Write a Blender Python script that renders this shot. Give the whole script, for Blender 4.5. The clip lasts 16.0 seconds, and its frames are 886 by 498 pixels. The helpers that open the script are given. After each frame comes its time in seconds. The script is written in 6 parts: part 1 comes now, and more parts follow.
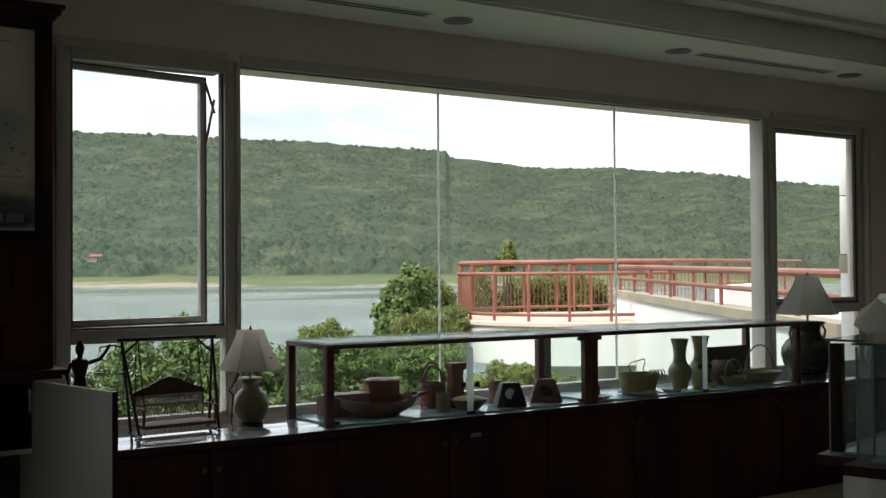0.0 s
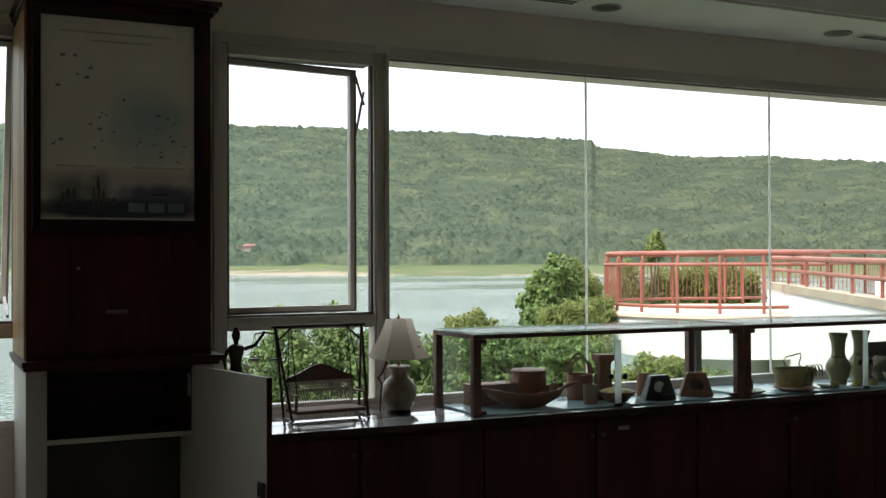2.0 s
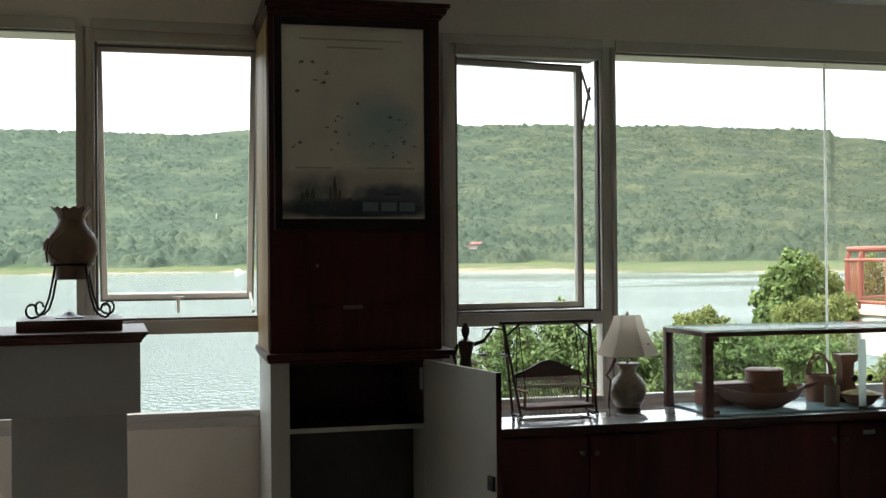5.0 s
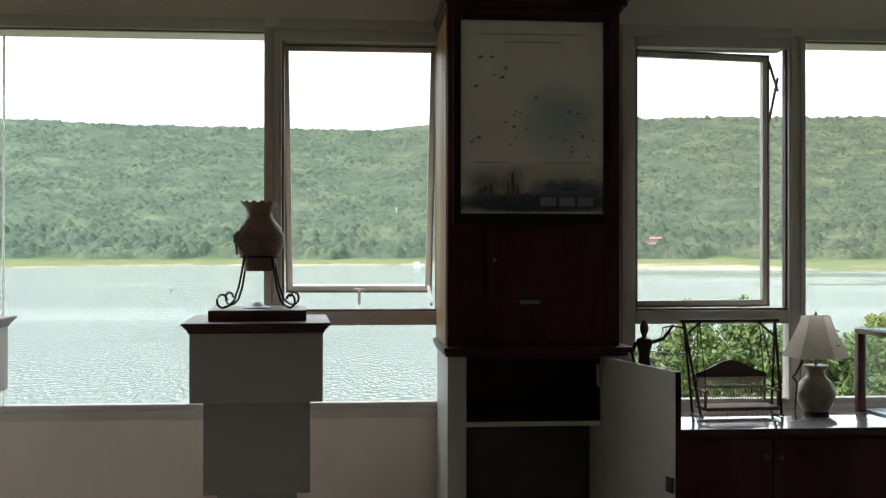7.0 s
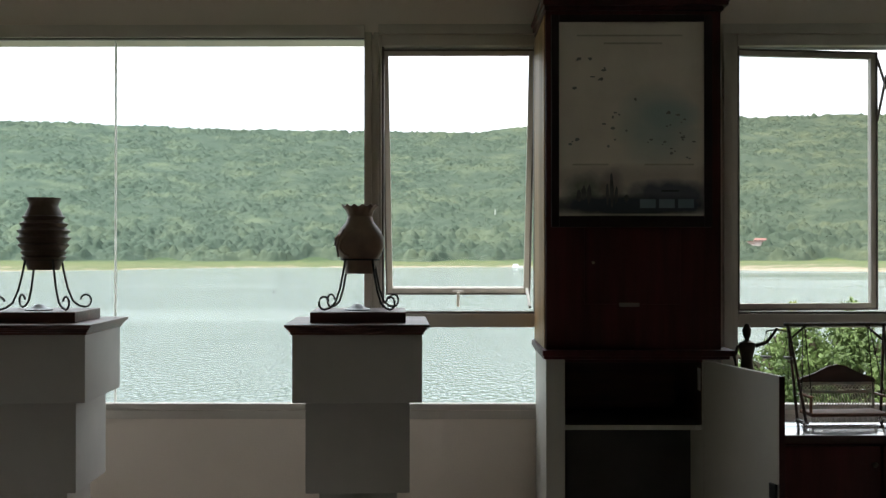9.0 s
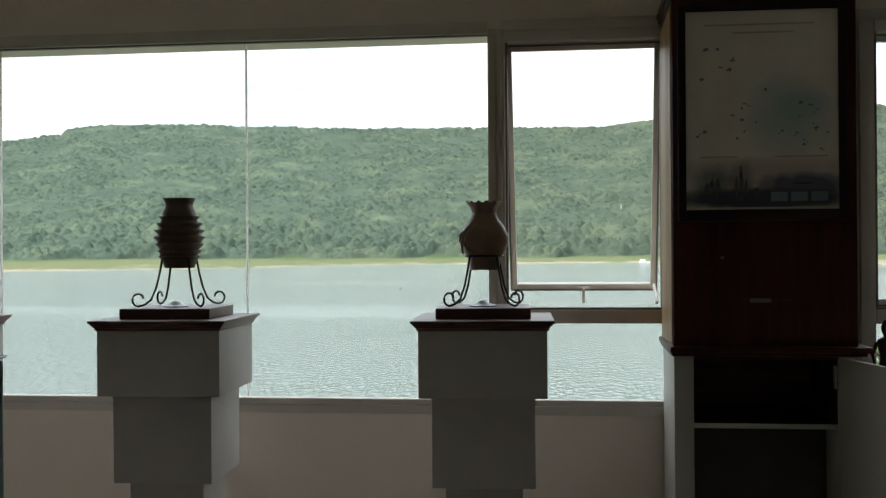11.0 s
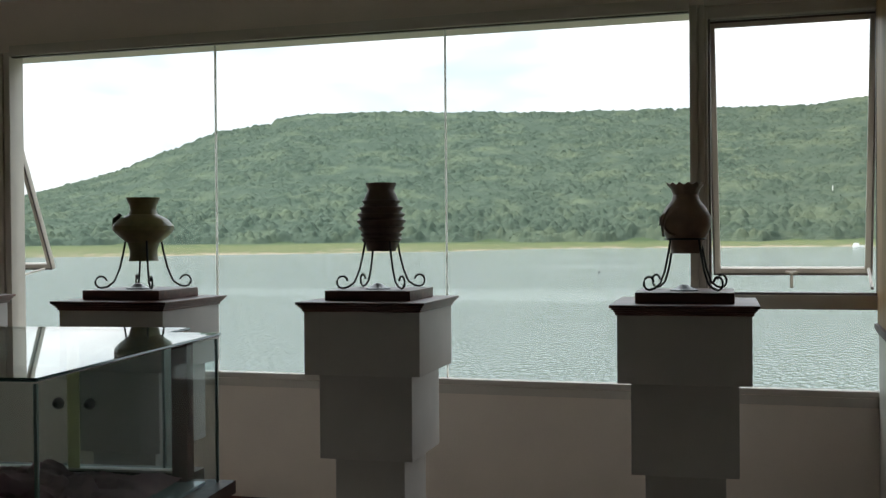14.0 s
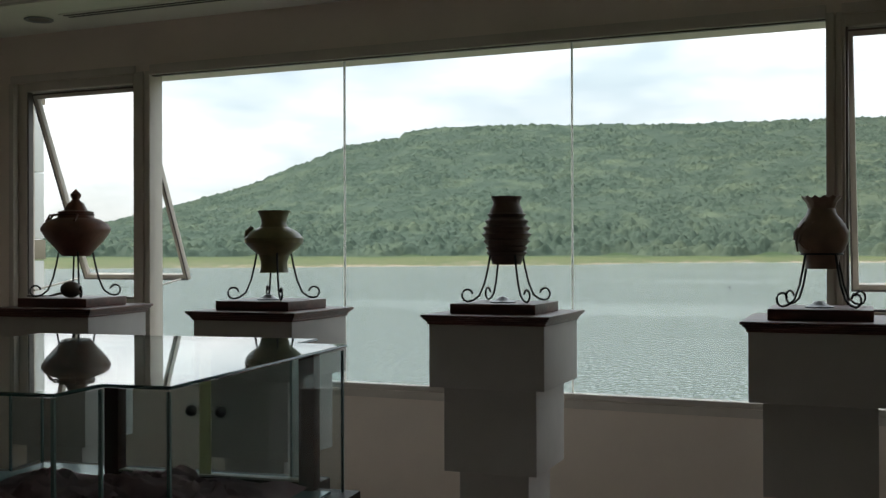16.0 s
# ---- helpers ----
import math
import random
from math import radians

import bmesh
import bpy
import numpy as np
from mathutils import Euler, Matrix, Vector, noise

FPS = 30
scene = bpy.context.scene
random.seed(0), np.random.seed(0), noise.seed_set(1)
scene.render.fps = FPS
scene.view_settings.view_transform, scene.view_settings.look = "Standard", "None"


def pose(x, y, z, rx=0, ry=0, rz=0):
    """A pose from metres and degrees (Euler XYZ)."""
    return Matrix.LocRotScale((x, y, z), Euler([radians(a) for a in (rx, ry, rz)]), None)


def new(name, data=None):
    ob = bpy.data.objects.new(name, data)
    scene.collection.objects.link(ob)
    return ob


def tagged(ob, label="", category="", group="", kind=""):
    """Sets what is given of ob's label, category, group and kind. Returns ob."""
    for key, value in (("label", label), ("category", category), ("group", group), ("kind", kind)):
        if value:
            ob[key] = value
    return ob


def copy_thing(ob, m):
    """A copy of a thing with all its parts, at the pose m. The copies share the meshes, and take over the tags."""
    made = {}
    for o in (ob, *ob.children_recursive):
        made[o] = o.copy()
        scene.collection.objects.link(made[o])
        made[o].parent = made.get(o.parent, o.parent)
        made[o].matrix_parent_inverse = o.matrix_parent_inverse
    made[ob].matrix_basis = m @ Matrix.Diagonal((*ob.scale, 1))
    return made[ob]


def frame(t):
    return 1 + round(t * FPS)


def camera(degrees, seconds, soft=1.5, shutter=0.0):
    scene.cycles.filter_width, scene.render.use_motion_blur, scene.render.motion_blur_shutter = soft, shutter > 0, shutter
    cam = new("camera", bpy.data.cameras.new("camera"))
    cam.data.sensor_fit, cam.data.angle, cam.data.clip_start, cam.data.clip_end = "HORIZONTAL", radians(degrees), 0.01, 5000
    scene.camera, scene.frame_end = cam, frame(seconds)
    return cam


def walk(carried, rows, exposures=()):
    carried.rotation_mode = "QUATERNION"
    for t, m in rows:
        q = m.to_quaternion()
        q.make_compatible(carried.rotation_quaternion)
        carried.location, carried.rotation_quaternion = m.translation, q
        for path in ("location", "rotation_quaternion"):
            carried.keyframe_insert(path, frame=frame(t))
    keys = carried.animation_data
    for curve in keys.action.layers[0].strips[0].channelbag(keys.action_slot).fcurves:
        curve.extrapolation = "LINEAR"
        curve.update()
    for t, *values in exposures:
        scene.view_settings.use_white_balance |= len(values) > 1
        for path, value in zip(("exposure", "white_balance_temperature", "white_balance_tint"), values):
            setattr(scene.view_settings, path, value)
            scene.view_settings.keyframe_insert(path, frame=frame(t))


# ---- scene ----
# camera: a slow hand-held pan from one standing place
cam = camera(43.9, 16.0, soft=1.4)
PATH = [
    (0.0, 0.007, -0.012, 1.502, 1.09, 0.44, -33.24), (0.5, 0.006, -0.008, 1.502, 1.07, 0.26, -31.78),
    (1.0, 0.004, -0.000, 1.501, 0.94, 0.06, -30.13), (1.5, 0.007, 0.012, 1.502, 0.82, -0.04, -28.04),
    (2.0, 0.005, 0.003, 1.502, 0.62, 0.20, -25.69), (2.5, 0.005, 0.002, 1.502, 0.44, 0.18, -23.30),
    (3.0, 0.005, 0.003, 1.501, 0.49, 0.21, -21.26), (5.5, -0.004, 0.005, 1.498, 0.47, 0.38, -11.53),
    (6.0, -0.003, 0.005, 1.499, 0.36, 0.13, -8.76), (6.5, -0.004, 0.011, 1.501, 0.27, -0.09, -6.48),
    (7.0, -0.003, 0.017, 1.501, 0.28, -0.06, -4.77), (7.5, -0.000, 0.017, 1.502, 0.22, 0.13, -3.38),
    (8.0, 0.001, 0.005, 1.504, 0.28, 0.30, -2.09), (10.5, -0.006, -0.011, 1.503, 0.46, 0.21, 4.93),
    (11.0, 0.001, -0.010, 1.504, 0.20, 0.39, 6.89), (11.5, -0.005, -0.005, 1.502, -0.12, -1.30, 8.89),
    (12.0, -0.000, -0.004, 1.502, -0.33, -1.00, 10.88), (12.5, 0.003, -0.005, 1.502, -0.26, -0.26, 12.56),
    (13.0, 0.008, -0.008, 1.501, -0.22, 0.29, 14.25), (13.5, 0.004, -0.010, 1.501, -0.41, 0.31, 15.87),
    (14.0, 0.001, -0.000, 1.501, -0.56, 0.47, 17.20), (14.5, 0.004, -0.001, 1.502, -0.35, 0.54, 18.26),
    (15.0, 0.007, -0.002, 1.502, -0.20, 0.28, 19.97), (15.5, 0.009, -0.003, 1.504, -0.06, 0.25, 21.94),
    (16.0, 0.001, 0.010, 1.503, 0.15, 0.17, 23.76)]
EXPOSURE = [(0.0, 1.29), (1.5, 1.54), (3.0, 1.93), (5.5, 2.10), (8.0, 2.01), (10.5, 1.72), (12.5, 1.56), (14.5, 1.43), (16.0, 1.24)]
walk(cam, [(t, pose(x, y, z, 90 + p, r, w)) for t, x, y, z, p, r, w in PATH], EXPOSURE)

# ---- sky and sun ----
world = bpy.data.worlds.new("world")
scene.world = world
world.use_nodes = True
wt = world.node_tree
wt.nodes.clear()


def link(tree, a, b):
    tree.links.new(a, b)


SKY = 1.4


def make_world():
    n = wt.nodes.new
    out, bg, mix = n("ShaderNodeOutputWorld"), n("ShaderNodeBackground"), n("ShaderNodeMix")
    sky = n("ShaderNodeTexSky")
    sky.sky_type, sky.sun_disc = "NISHITA", False
    sky.sun_elevation, sky.sun_rotation = radians(50), radians(256)
    sky.air_density, sky.dust_density = 1.0, 2.0
    gain = n("ShaderNodeMix")
    gain.data_type, gain.blend_type = "RGBA", "MULTIPLY"
    gain.inputs[0].default_value = 1.0
    gain.inputs[7].default_value = (0.12, 0.12, 0.12, 1)
    link(wt, sky.outputs[0], gain.inputs[6])
    # broken cloud layer, stretched towards the horizon
    tc, mp = n("ShaderNodeTexCoord"), n("ShaderNodeMapping")
    mp.inputs["Scale"].default_value = (1.0, 1.0, 3.2)
    noi = n("ShaderNodeTexNoise")
    noi.inputs["Scale"].default_value, noi.inputs["Detail"].default_value = 3.2, 7.0
    noi.inputs["Roughness"].default_value = 0.55
    ramp = n("ShaderNodeValToRGB")
    ramp.color_ramp.elements[0].position, ramp.color_ramp.elements[0].color = 0.36, (0.55, 0.55, 0.55, 1)
    ramp.color_ramp.elements[1].position, ramp.color_ramp.elements[1].color = 0.60, (1, 1, 1, 1)
    noi2 = n("ShaderNodeTexNoise")
    noi2.inputs["Scale"].default_value, noi2.inputs["Detail"].default_value = 5.0, 6.0
    ramp2 = n("ShaderNodeValToRGB")
    ramp2.color_ramp.elements[0].position, ramp2.color_ramp.elements[0].color = 0.35, (0.60, 0.70, 0.735, 1)
    ramp2.color_ramp.elements[1].position, ramp2.color_ramp.elements[1].color = 0.62, (1.08, 1.11, 1.11, 1)
    link(wt, tc.outputs["Generated"], mp.inputs["Vector"])
    link(wt, mp.outputs[0], noi.inputs["Vector"])
    link(wt, mp.outputs[0], noi2.inputs["Vector"])
    link(wt, noi.outputs[0], ramp.inputs[0])
    link(wt, noi2.outputs[0], ramp2.inputs[0])
    mix.data_type = "RGBA"
    link(wt, ramp.outputs[0], mix.inputs[0])
    link(wt, gain.outputs[2], mix.inputs[6])
    link(wt, ramp2.outputs[0], mix.inputs[7])
    # an overcast sky is brighter towards the zenith
    sep, grad, mul = n("ShaderNodeSeparateXYZ"), n("ShaderNodeMapRange"), n("ShaderNodeMath")
    link(wt, tc.outputs["Generated"], sep.inputs[0])
    grad.inputs[1].default_value, grad.inputs[2].default_value = 0.0, 1.0
    grad.inputs[3].default_value, grad.inputs[4].default_value = 0.333, 1.0
    link(wt, sep.outputs[2], grad.inputs[0])
    mul.operation = "MULTIPLY"
    mul.inputs[1].default_value = SKY
    link(wt, grad.outputs[0], mul.inputs[0])
    link(wt, mix.outputs[2], bg.inputs["Color"])
    link(wt, mul.outputs[0], bg.inputs["Strength"])
    link(wt, bg.outputs[0], out.inputs["Surface"])


make_world()
sun = new("sun", bpy.data.lights.new("sun", "SUN"))
sun.data.energy, sun.data.angle, sun.data.color = 1.8, radians(8), (1.0, 0.96, 0.88)
sun.matrix_world = pose(0, 0, 60, 40, 0, -76)

# ---- materials ----
MATS = {}


def mat(name, color, rough=0.6, metal=0.0, vary=0.15, scale=8.0, bump=0.0, bscale=60.0, spec=0.5, color2=None, coord="Object", island=0.0, objrand=0.0, stretch=(1, 1, 1), coat=0.0, stain=0.0):
    """A surface with grain at two scales: fine noise and broad stains."""
    m = bpy.data.materials.new(name)
    m.use_nodes = True
    t = m.node_tree
    n = t.nodes.new
    b = t.nodes["Principled BSDF"]
    b.inputs["Roughness"].default_value = rough
    b.inputs["Metallic"].default_value = metal
    b.inputs["Specular IOR Level"].default_value = spec
    b.inputs["Coat Weight"].default_value = coat
    tc, mp = n("ShaderNodeTexCoord"), n("ShaderNodeMapping")
    mp.inputs["Scale"].default_value = stretch
    link(t, tc.outputs[coord], mp.inputs[0])
    n1, n2 = n("ShaderNodeTexNoise"), n("ShaderNodeTexNoise")
    n1.inputs["Scale"].default_value, n1.inputs["Detail"].default_value = scale, 8
    n2.inputs["Scale"].default_value, n2.inputs["Detail"].default_value = scale * 0.17, 4
    link(t, mp.outputs[0], n1.inputs["Vector"])
    link(t, mp.outputs[0], n2.inputs["Vector"])
    mx = n("ShaderNodeMix")
    mx.data_type = "RGBA"
    c2 = color2 or tuple(min(1, c * (1 - 2.2 * vary)) for c in color)
    mx.inputs[6].default_value, mx.inputs[7].default_value = (*color, 1), (*c2, 1)
    add = n("ShaderNodeMath")
    add.operation = "ADD"
    link(t, n1.outputs[0], add.inputs[0])
    link(t, n2.outputs[0], add.inputs[1])
    mr = n("ShaderNodeMapRange")
    mr.inputs[1].default_value, mr.inputs[2].default_value = 0.72, 1.28
    link(t, add.outputs[0], mr.inputs[0])
    link(t, mr.outputs[0], mx.inputs[0])
    last = mx.outputs[2]
    if island or objrand:
        g = n("ShaderNodeNewGeometry") if island else n("ShaderNodeObjectInfo")
        hsv = n("ShaderNodeHueSaturation")
        v = n("ShaderNodeMapRange")
        k = island or objrand
        v.inputs[3].default_value, v.inputs[4].default_value = 1 - k, 1 + k
        link(t, g.outputs["Random Per Island" if island else "Random"], v.inputs[0])
        link(t, v.outputs[0], hsv.inputs["Value"])
        link(t, last, hsv.inputs["Color"])
        last = hsv.outputs[0]
    link(t, last, b.inputs["Base Color"])
    rr = n("ShaderNodeMapRange")
    rr.inputs[3].default_value, rr.inputs[4].default_value = max(0.02, rough - 0.08), min(1, rough + 0.1)
    link(t, n1.outputs[0], rr.inputs[0])
    link(t, rr.outputs[0], b.inputs["Roughness"])
    if bump:
        n3 = n("ShaderNodeTexNoise")
        n3.inputs["Scale"].default_value, n3.inputs["Detail"].default_value = bscale, 5
        link(t, mp.outputs[0], n3.inputs["Vector"])
        bp = n("ShaderNodeBump")
        bp.inputs["Strength"].default_value = bump
        bp.inputs["Distance"].default_value = 0.5 / bscale
        link(t, n3.outputs[0], bp.inputs["Height"])
        link(t, bp.outputs[0], b.inputs["Normal"])
    MATS[name] = m
    return m


def glass(name, tint=(1, 1, 1), gloss=0.5, veil=0.0):
    """A thin pane: clear, with the mirror of its surface growing at grazing angles."""
    m = bpy.data.materials.new(name)
    m.use_nodes = True
    t = m.node_tree
    t.nodes.clear()
    n = t.nodes.new
    out, mx, tr, gl, lw = n("ShaderNodeOutputMaterial"), n("ShaderNodeMixShader"), n("ShaderNodeBsdfTransparent"), n("ShaderNodeBsdfGlossy"), n("ShaderNodeLayerWeight")
    tr.inputs[0].default_value = (*tint, 1)
    gl.inputs["Roughness"].default_value = 0.01
    gl.inputs["Color"].default_value = (1, 1, 1, 1)
    pw, ma = n("ShaderNodeMath"), n("ShaderNodeMath")
    pw.operation, ma.operation = "POWER", "MULTIPLY_ADD"
    pw.inputs[1].default_value = 5.0
    ma.inputs[1].default_value, ma.inputs[2].default_value = 0.95 * gloss * 2 if gloss < 0.5 else 0.95, 0.04 * gloss
    link(t, lw.outputs["Facing"], pw.inputs[0])
    link(t, pw.outputs[0], ma.inputs[0])
    link(t, ma.outputs[0], mx.inputs[0])
    link(t, tr.outputs[0], mx.inputs[1])
    link(t, gl.outputs[0], mx.inputs[2])
    last = mx
    # bluish diffuse veil: hazy reflections, and some dust, put into the pane's colour
    if veil:
        df, m2 = n("ShaderNodeBsdfDiffuse"), n("ShaderNodeMixShader")
        df.inputs[0].default_value = (0.42, 0.53, 0.54, 1)
        m2.inputs[0].default_value = veil
        link(t, mx.outputs[0], m2.inputs[1])
        link(t, df.outputs[0], m2.inputs[2])
        last = m2
    link(t, last.outputs[0], out.inputs[0])
    return m


wall_paint = mat("wall_paint", (0.79, 0.695, 0.615), 0.75, vary=0.05, scale=2.2, bump=0.15, bscale=90)
ceiling_paint = mat("ceiling_paint", (0.80, 0.80, 0.73), 0.8, vary=0.04, scale=1.5, bump=0.1, bscale=80)
floor_tile = mat("floor_tile", (0.70, 0.61, 0.54), 0.35, vary=0.12, scale=3, bump=0.05, bscale=40)
dark_trim = mat("dark_trim", (0.09, 0.022, 0.018), 0.4, vary=0.2, scale=6, stretch=(1, 8, 8))
alu = mat("alu", (0.60, 0.545, 0.485), 0.42, metal=0.0, vary=0.06, scale=5, bump=0.05, bscale=200)
alu_dark = mat("alu_dark", (0.16, 0.13, 0.12), 0.45, vary=0.1, scale=6)


def cloudy(name, color):
    """Milky plastic that lets daylight through."""
    m = bpy.data.materials.new(name)
    m.use_nodes = True
    t = m.node_tree
    t.nodes.clear()
    n = t.nodes.new
    out, mx, df, tl, noi, mr = n("ShaderNodeOutputMaterial"), n("ShaderNodeMixShader"), n("ShaderNodeBsdfDiffuse"), n("ShaderNodeBsdfTranslucent"), n("ShaderNodeTexNoise"), n("ShaderNodeMapRange")
    df.inputs[0].default_value = tl.inputs[0].default_value = (*color, 1)
    noi.inputs["Scale"].default_value = 9.0
    mr.inputs[3].default_value, mr.inputs[4].default_value = 0.7, 0.9
    link(t, noi.outputs[0], mr.inputs[0])
    link(t, mr.outputs[0], mx.inputs[0])
    link(t, df.outputs[0], mx.inputs[1])
    link(t, tl.outputs[0], mx.inputs[2])
    link(t, mx.outputs[0], out.inputs[0])
    return m


seal = cloudy("seal", (0.84, 0.84, 0.81))
yellow_strip = cloudy("yellow_strip", (0.60, 0.58, 0.38))
shade_lit = cloudy("shade_lit", (0.74, 0.68, 0.60))
shade_deep = cloudy("shade_deep", (0.47, 0.41, 0.35))
pane_glass = glass("pane_glass", (0.98, 0.985, 0.985), 0.45)
case_glass = glass("case_glass", (0.90, 0.96, 0.955), 0.9, 0.075)
show_glass = glass("show_glass", (0.95, 0.98, 0.97), 0.7, 0.02)
top_glass = glass("top_glass", (0.86, 0.93, 0.925), 0.28, 0.10)
corner_glass = mat("corner_glass", (0.25, 0.37, 0.36), 0.1, vary=0.15, scale=8)
edge_glass = mat("edge_glass", (0.07, 0.14, 0.135), 0.08, vary=0.1, scale=8)
mahogany = mat("mahogany", (0.076, 0.018, 0.018), 0.4, vary=0.25, scale=3, stretch=(9, 9, 0.9), bump=0.08, bscale=40, spec=0.15)
mahogany_light = mat("mahogany_light", (0.46, 0.28, 0.12), 0.5, vary=0.2, scale=3, stretch=(9, 9, 0.9), spec=0.3)
base_white = mat("base_white", (0.84, 0.83, 0.80), 0.5, vary=0.05, scale=3, bump=0.05, bscale=60)
board_wood = mat("board_wood", (0.055, 0.022, 0.018), 0.45, vary=0.25, scale=5, stretch=(1, 7, 7), spec=0.2)
dull_knob = mat("dull_knob", (0.12, 0.10, 0.07), 0.45, metal=0.6, vary=0.2, scale=20)
door_paint = mat("door_paint", (0.50, 0.475, 0.43), 0.45, vary=0.05, scale=3, bump=0.04, bscale=50)
ped_paint = mat("ped_paint", (0.45, 0.425, 0.40), 0.6, vary=0.07, scale=4, bump=0.1, bscale=110)
counter_top = mat("counter_top", (0.40, 0.395, 0.41), 0.03, vary=0.06, scale=5, coat=1.0)
shelf_blue = mat("shelf_blue", (0.40, 0.54, 0.60), 0.12, vary=0.06, scale=6)
clay = mat("clay", (0.27, 0.175, 0.125), 0.42, vary=0.2, scale=14, bump=0.2, bscale=60)
clay_dark = mat("clay_dark", (0.13, 0.085, 0.06), 0.5, vary=0.25, scale=14, bump=0.25, bscale=60)
clay_red = mat("clay_red", (0.20, 0.075, 0.045), 0.45, vary=0.25, scale=14, bump=0.2, bscale=60)
olive_glaze = mat("olive_glaze", (0.32, 0.27, 0.06), 0.3, vary=0.2, scale=18, bump=0.1, bscale=70)
celadon = mat("celadon", (0.205, 0.18, 0.075), 0.3, vary=0.2, scale=18, bump=0.1, bscale=70)
celadon_dark = mat("celadon_dark", (0.15, 0.14, 0.06), 0.3, vary=0.25, scale=18, bump=0.1, bscale=70)
frame_black = mat("frame_black", (0.022, 0.011, 0.012), 0.4, vary=0.2, scale=10, spec=0.2)
iron = mat("iron", (0.025, 0.023, 0.022), 0.45, metal=0.6, vary=0.2, scale=20)
brass = mat("brass", (0.35, 0.30, 0.2), 0.3, metal=1.0, vary=0.15, scale=20)
silver = mat("silver", (0.30, 0.31, 0.32), 0.4, metal=0.9, vary=0.08, scale=20)
black_plastic = mat("black_plastic", (0.015, 0.015, 0.016), 0.35, vary=0.1, scale=20)
shade_cloth = mat("shade_cloth", (0.60, 0.57, 0.51), 0.9, vary=0.08, scale=12, bump=0.2, bscale=400)
cloth_purple = mat("cloth_purple", (0.60, 0.36, 0.42), 0.85, vary=0.25, scale=10, bump=0.3, bscale=500)
bronze = mat("bronze", (0.05, 0.035, 0.025), 0.4, metal=0.7, vary=0.3, scale=20)
wicker = mat("wicker", (0.36, 0.31, 0.13), 0.6, vary=0.3, scale=40, bump=0.5, bscale=120)
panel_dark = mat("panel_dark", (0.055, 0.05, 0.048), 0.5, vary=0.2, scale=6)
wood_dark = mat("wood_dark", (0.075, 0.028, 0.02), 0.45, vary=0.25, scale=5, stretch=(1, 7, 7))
case_wood = mat("case_wood", (0.15, 0.052, 0.040), 0.4, vary=0.25, scale=5, stretch=(1, 7, 7))
wood_mid = mat("wood_mid", (0.28, 0.105, 0.056), 0.5, vary=0.25, scale=6, stretch=(1, 6, 6))
paper = mat("paper", (0.62, 0.595, 0.50), 0.7, scale=7, color2=(0.47, 0.43, 0.38))
label_grey = mat("label_grey", (0.24, 0.23, 0.22), 0.5, vary=0.1, scale=20)
label_white = mat("label_white", (0.6, 0.6, 0.58), 0.5, vary=0.05, scale=20)
ext_white = mat("ext_white", (0.74, 0.74, 0.71), 0.8, vary=0.07, scale=0.9, bump=0.1, bscale=30)
ext_tan = mat("ext_tan", (0.32, 0.275, 0.205), 0.85, vary=0.12, scale=2, bump=0.1, bscale=30)
terrace_floor = mat("terrace_floor", (0.62, 0.47, 0.38), 0.8, vary=0.12, scale=1.5, bump=0.1, bscale=20)
rail_paint = mat("rail_paint", (0.27, 0.088, 0.056), 0.45, vary=0.18, scale=3)


def leaf_material(name, light, deep, through_light=0.33):
    """Thin leaves: each its own shade, part of the light passing through."""
    m = mat(name, light, 0.55, vary=0.2, scale=3, island=0.32, color2=deep, spec=0.2)
    t = m.node_tree
    n = t.nodes.new
    b, out = t.nodes["Principled BSDF"], t.nodes["Material Output"]
    tl, mx = n("ShaderNodeBsdfTranslucent"), n("ShaderNodeMixShader")
    link(t, b.inputs["Base Color"].links[0].from_socket, tl.inputs[0])
    mx.inputs[0].default_value = through_light
    link(t, b.outputs[0], mx.inputs[1])
    link(t, tl.outputs[0], mx.inputs[2])
    link(t, mx.outputs[0], out.inputs[0])
    return m


leaf_a = leaf_material("leaf_a", (0.155, 0.215, 0.072), (0.070, 0.110, 0.039))
leaf_vine = leaf_material("leaf_vine", (0.160, 0.220, 0.068), (0.084, 0.126, 0.043))
leaf_b = leaf_material("leaf_b", (0.205, 0.235, 0.072), (0.12, 0.148, 0.045))
bark = mat("bark", (0.10, 0.075, 0.05), 0.9, vary=0.3, scale=6, bump=0.4, bscale=20)


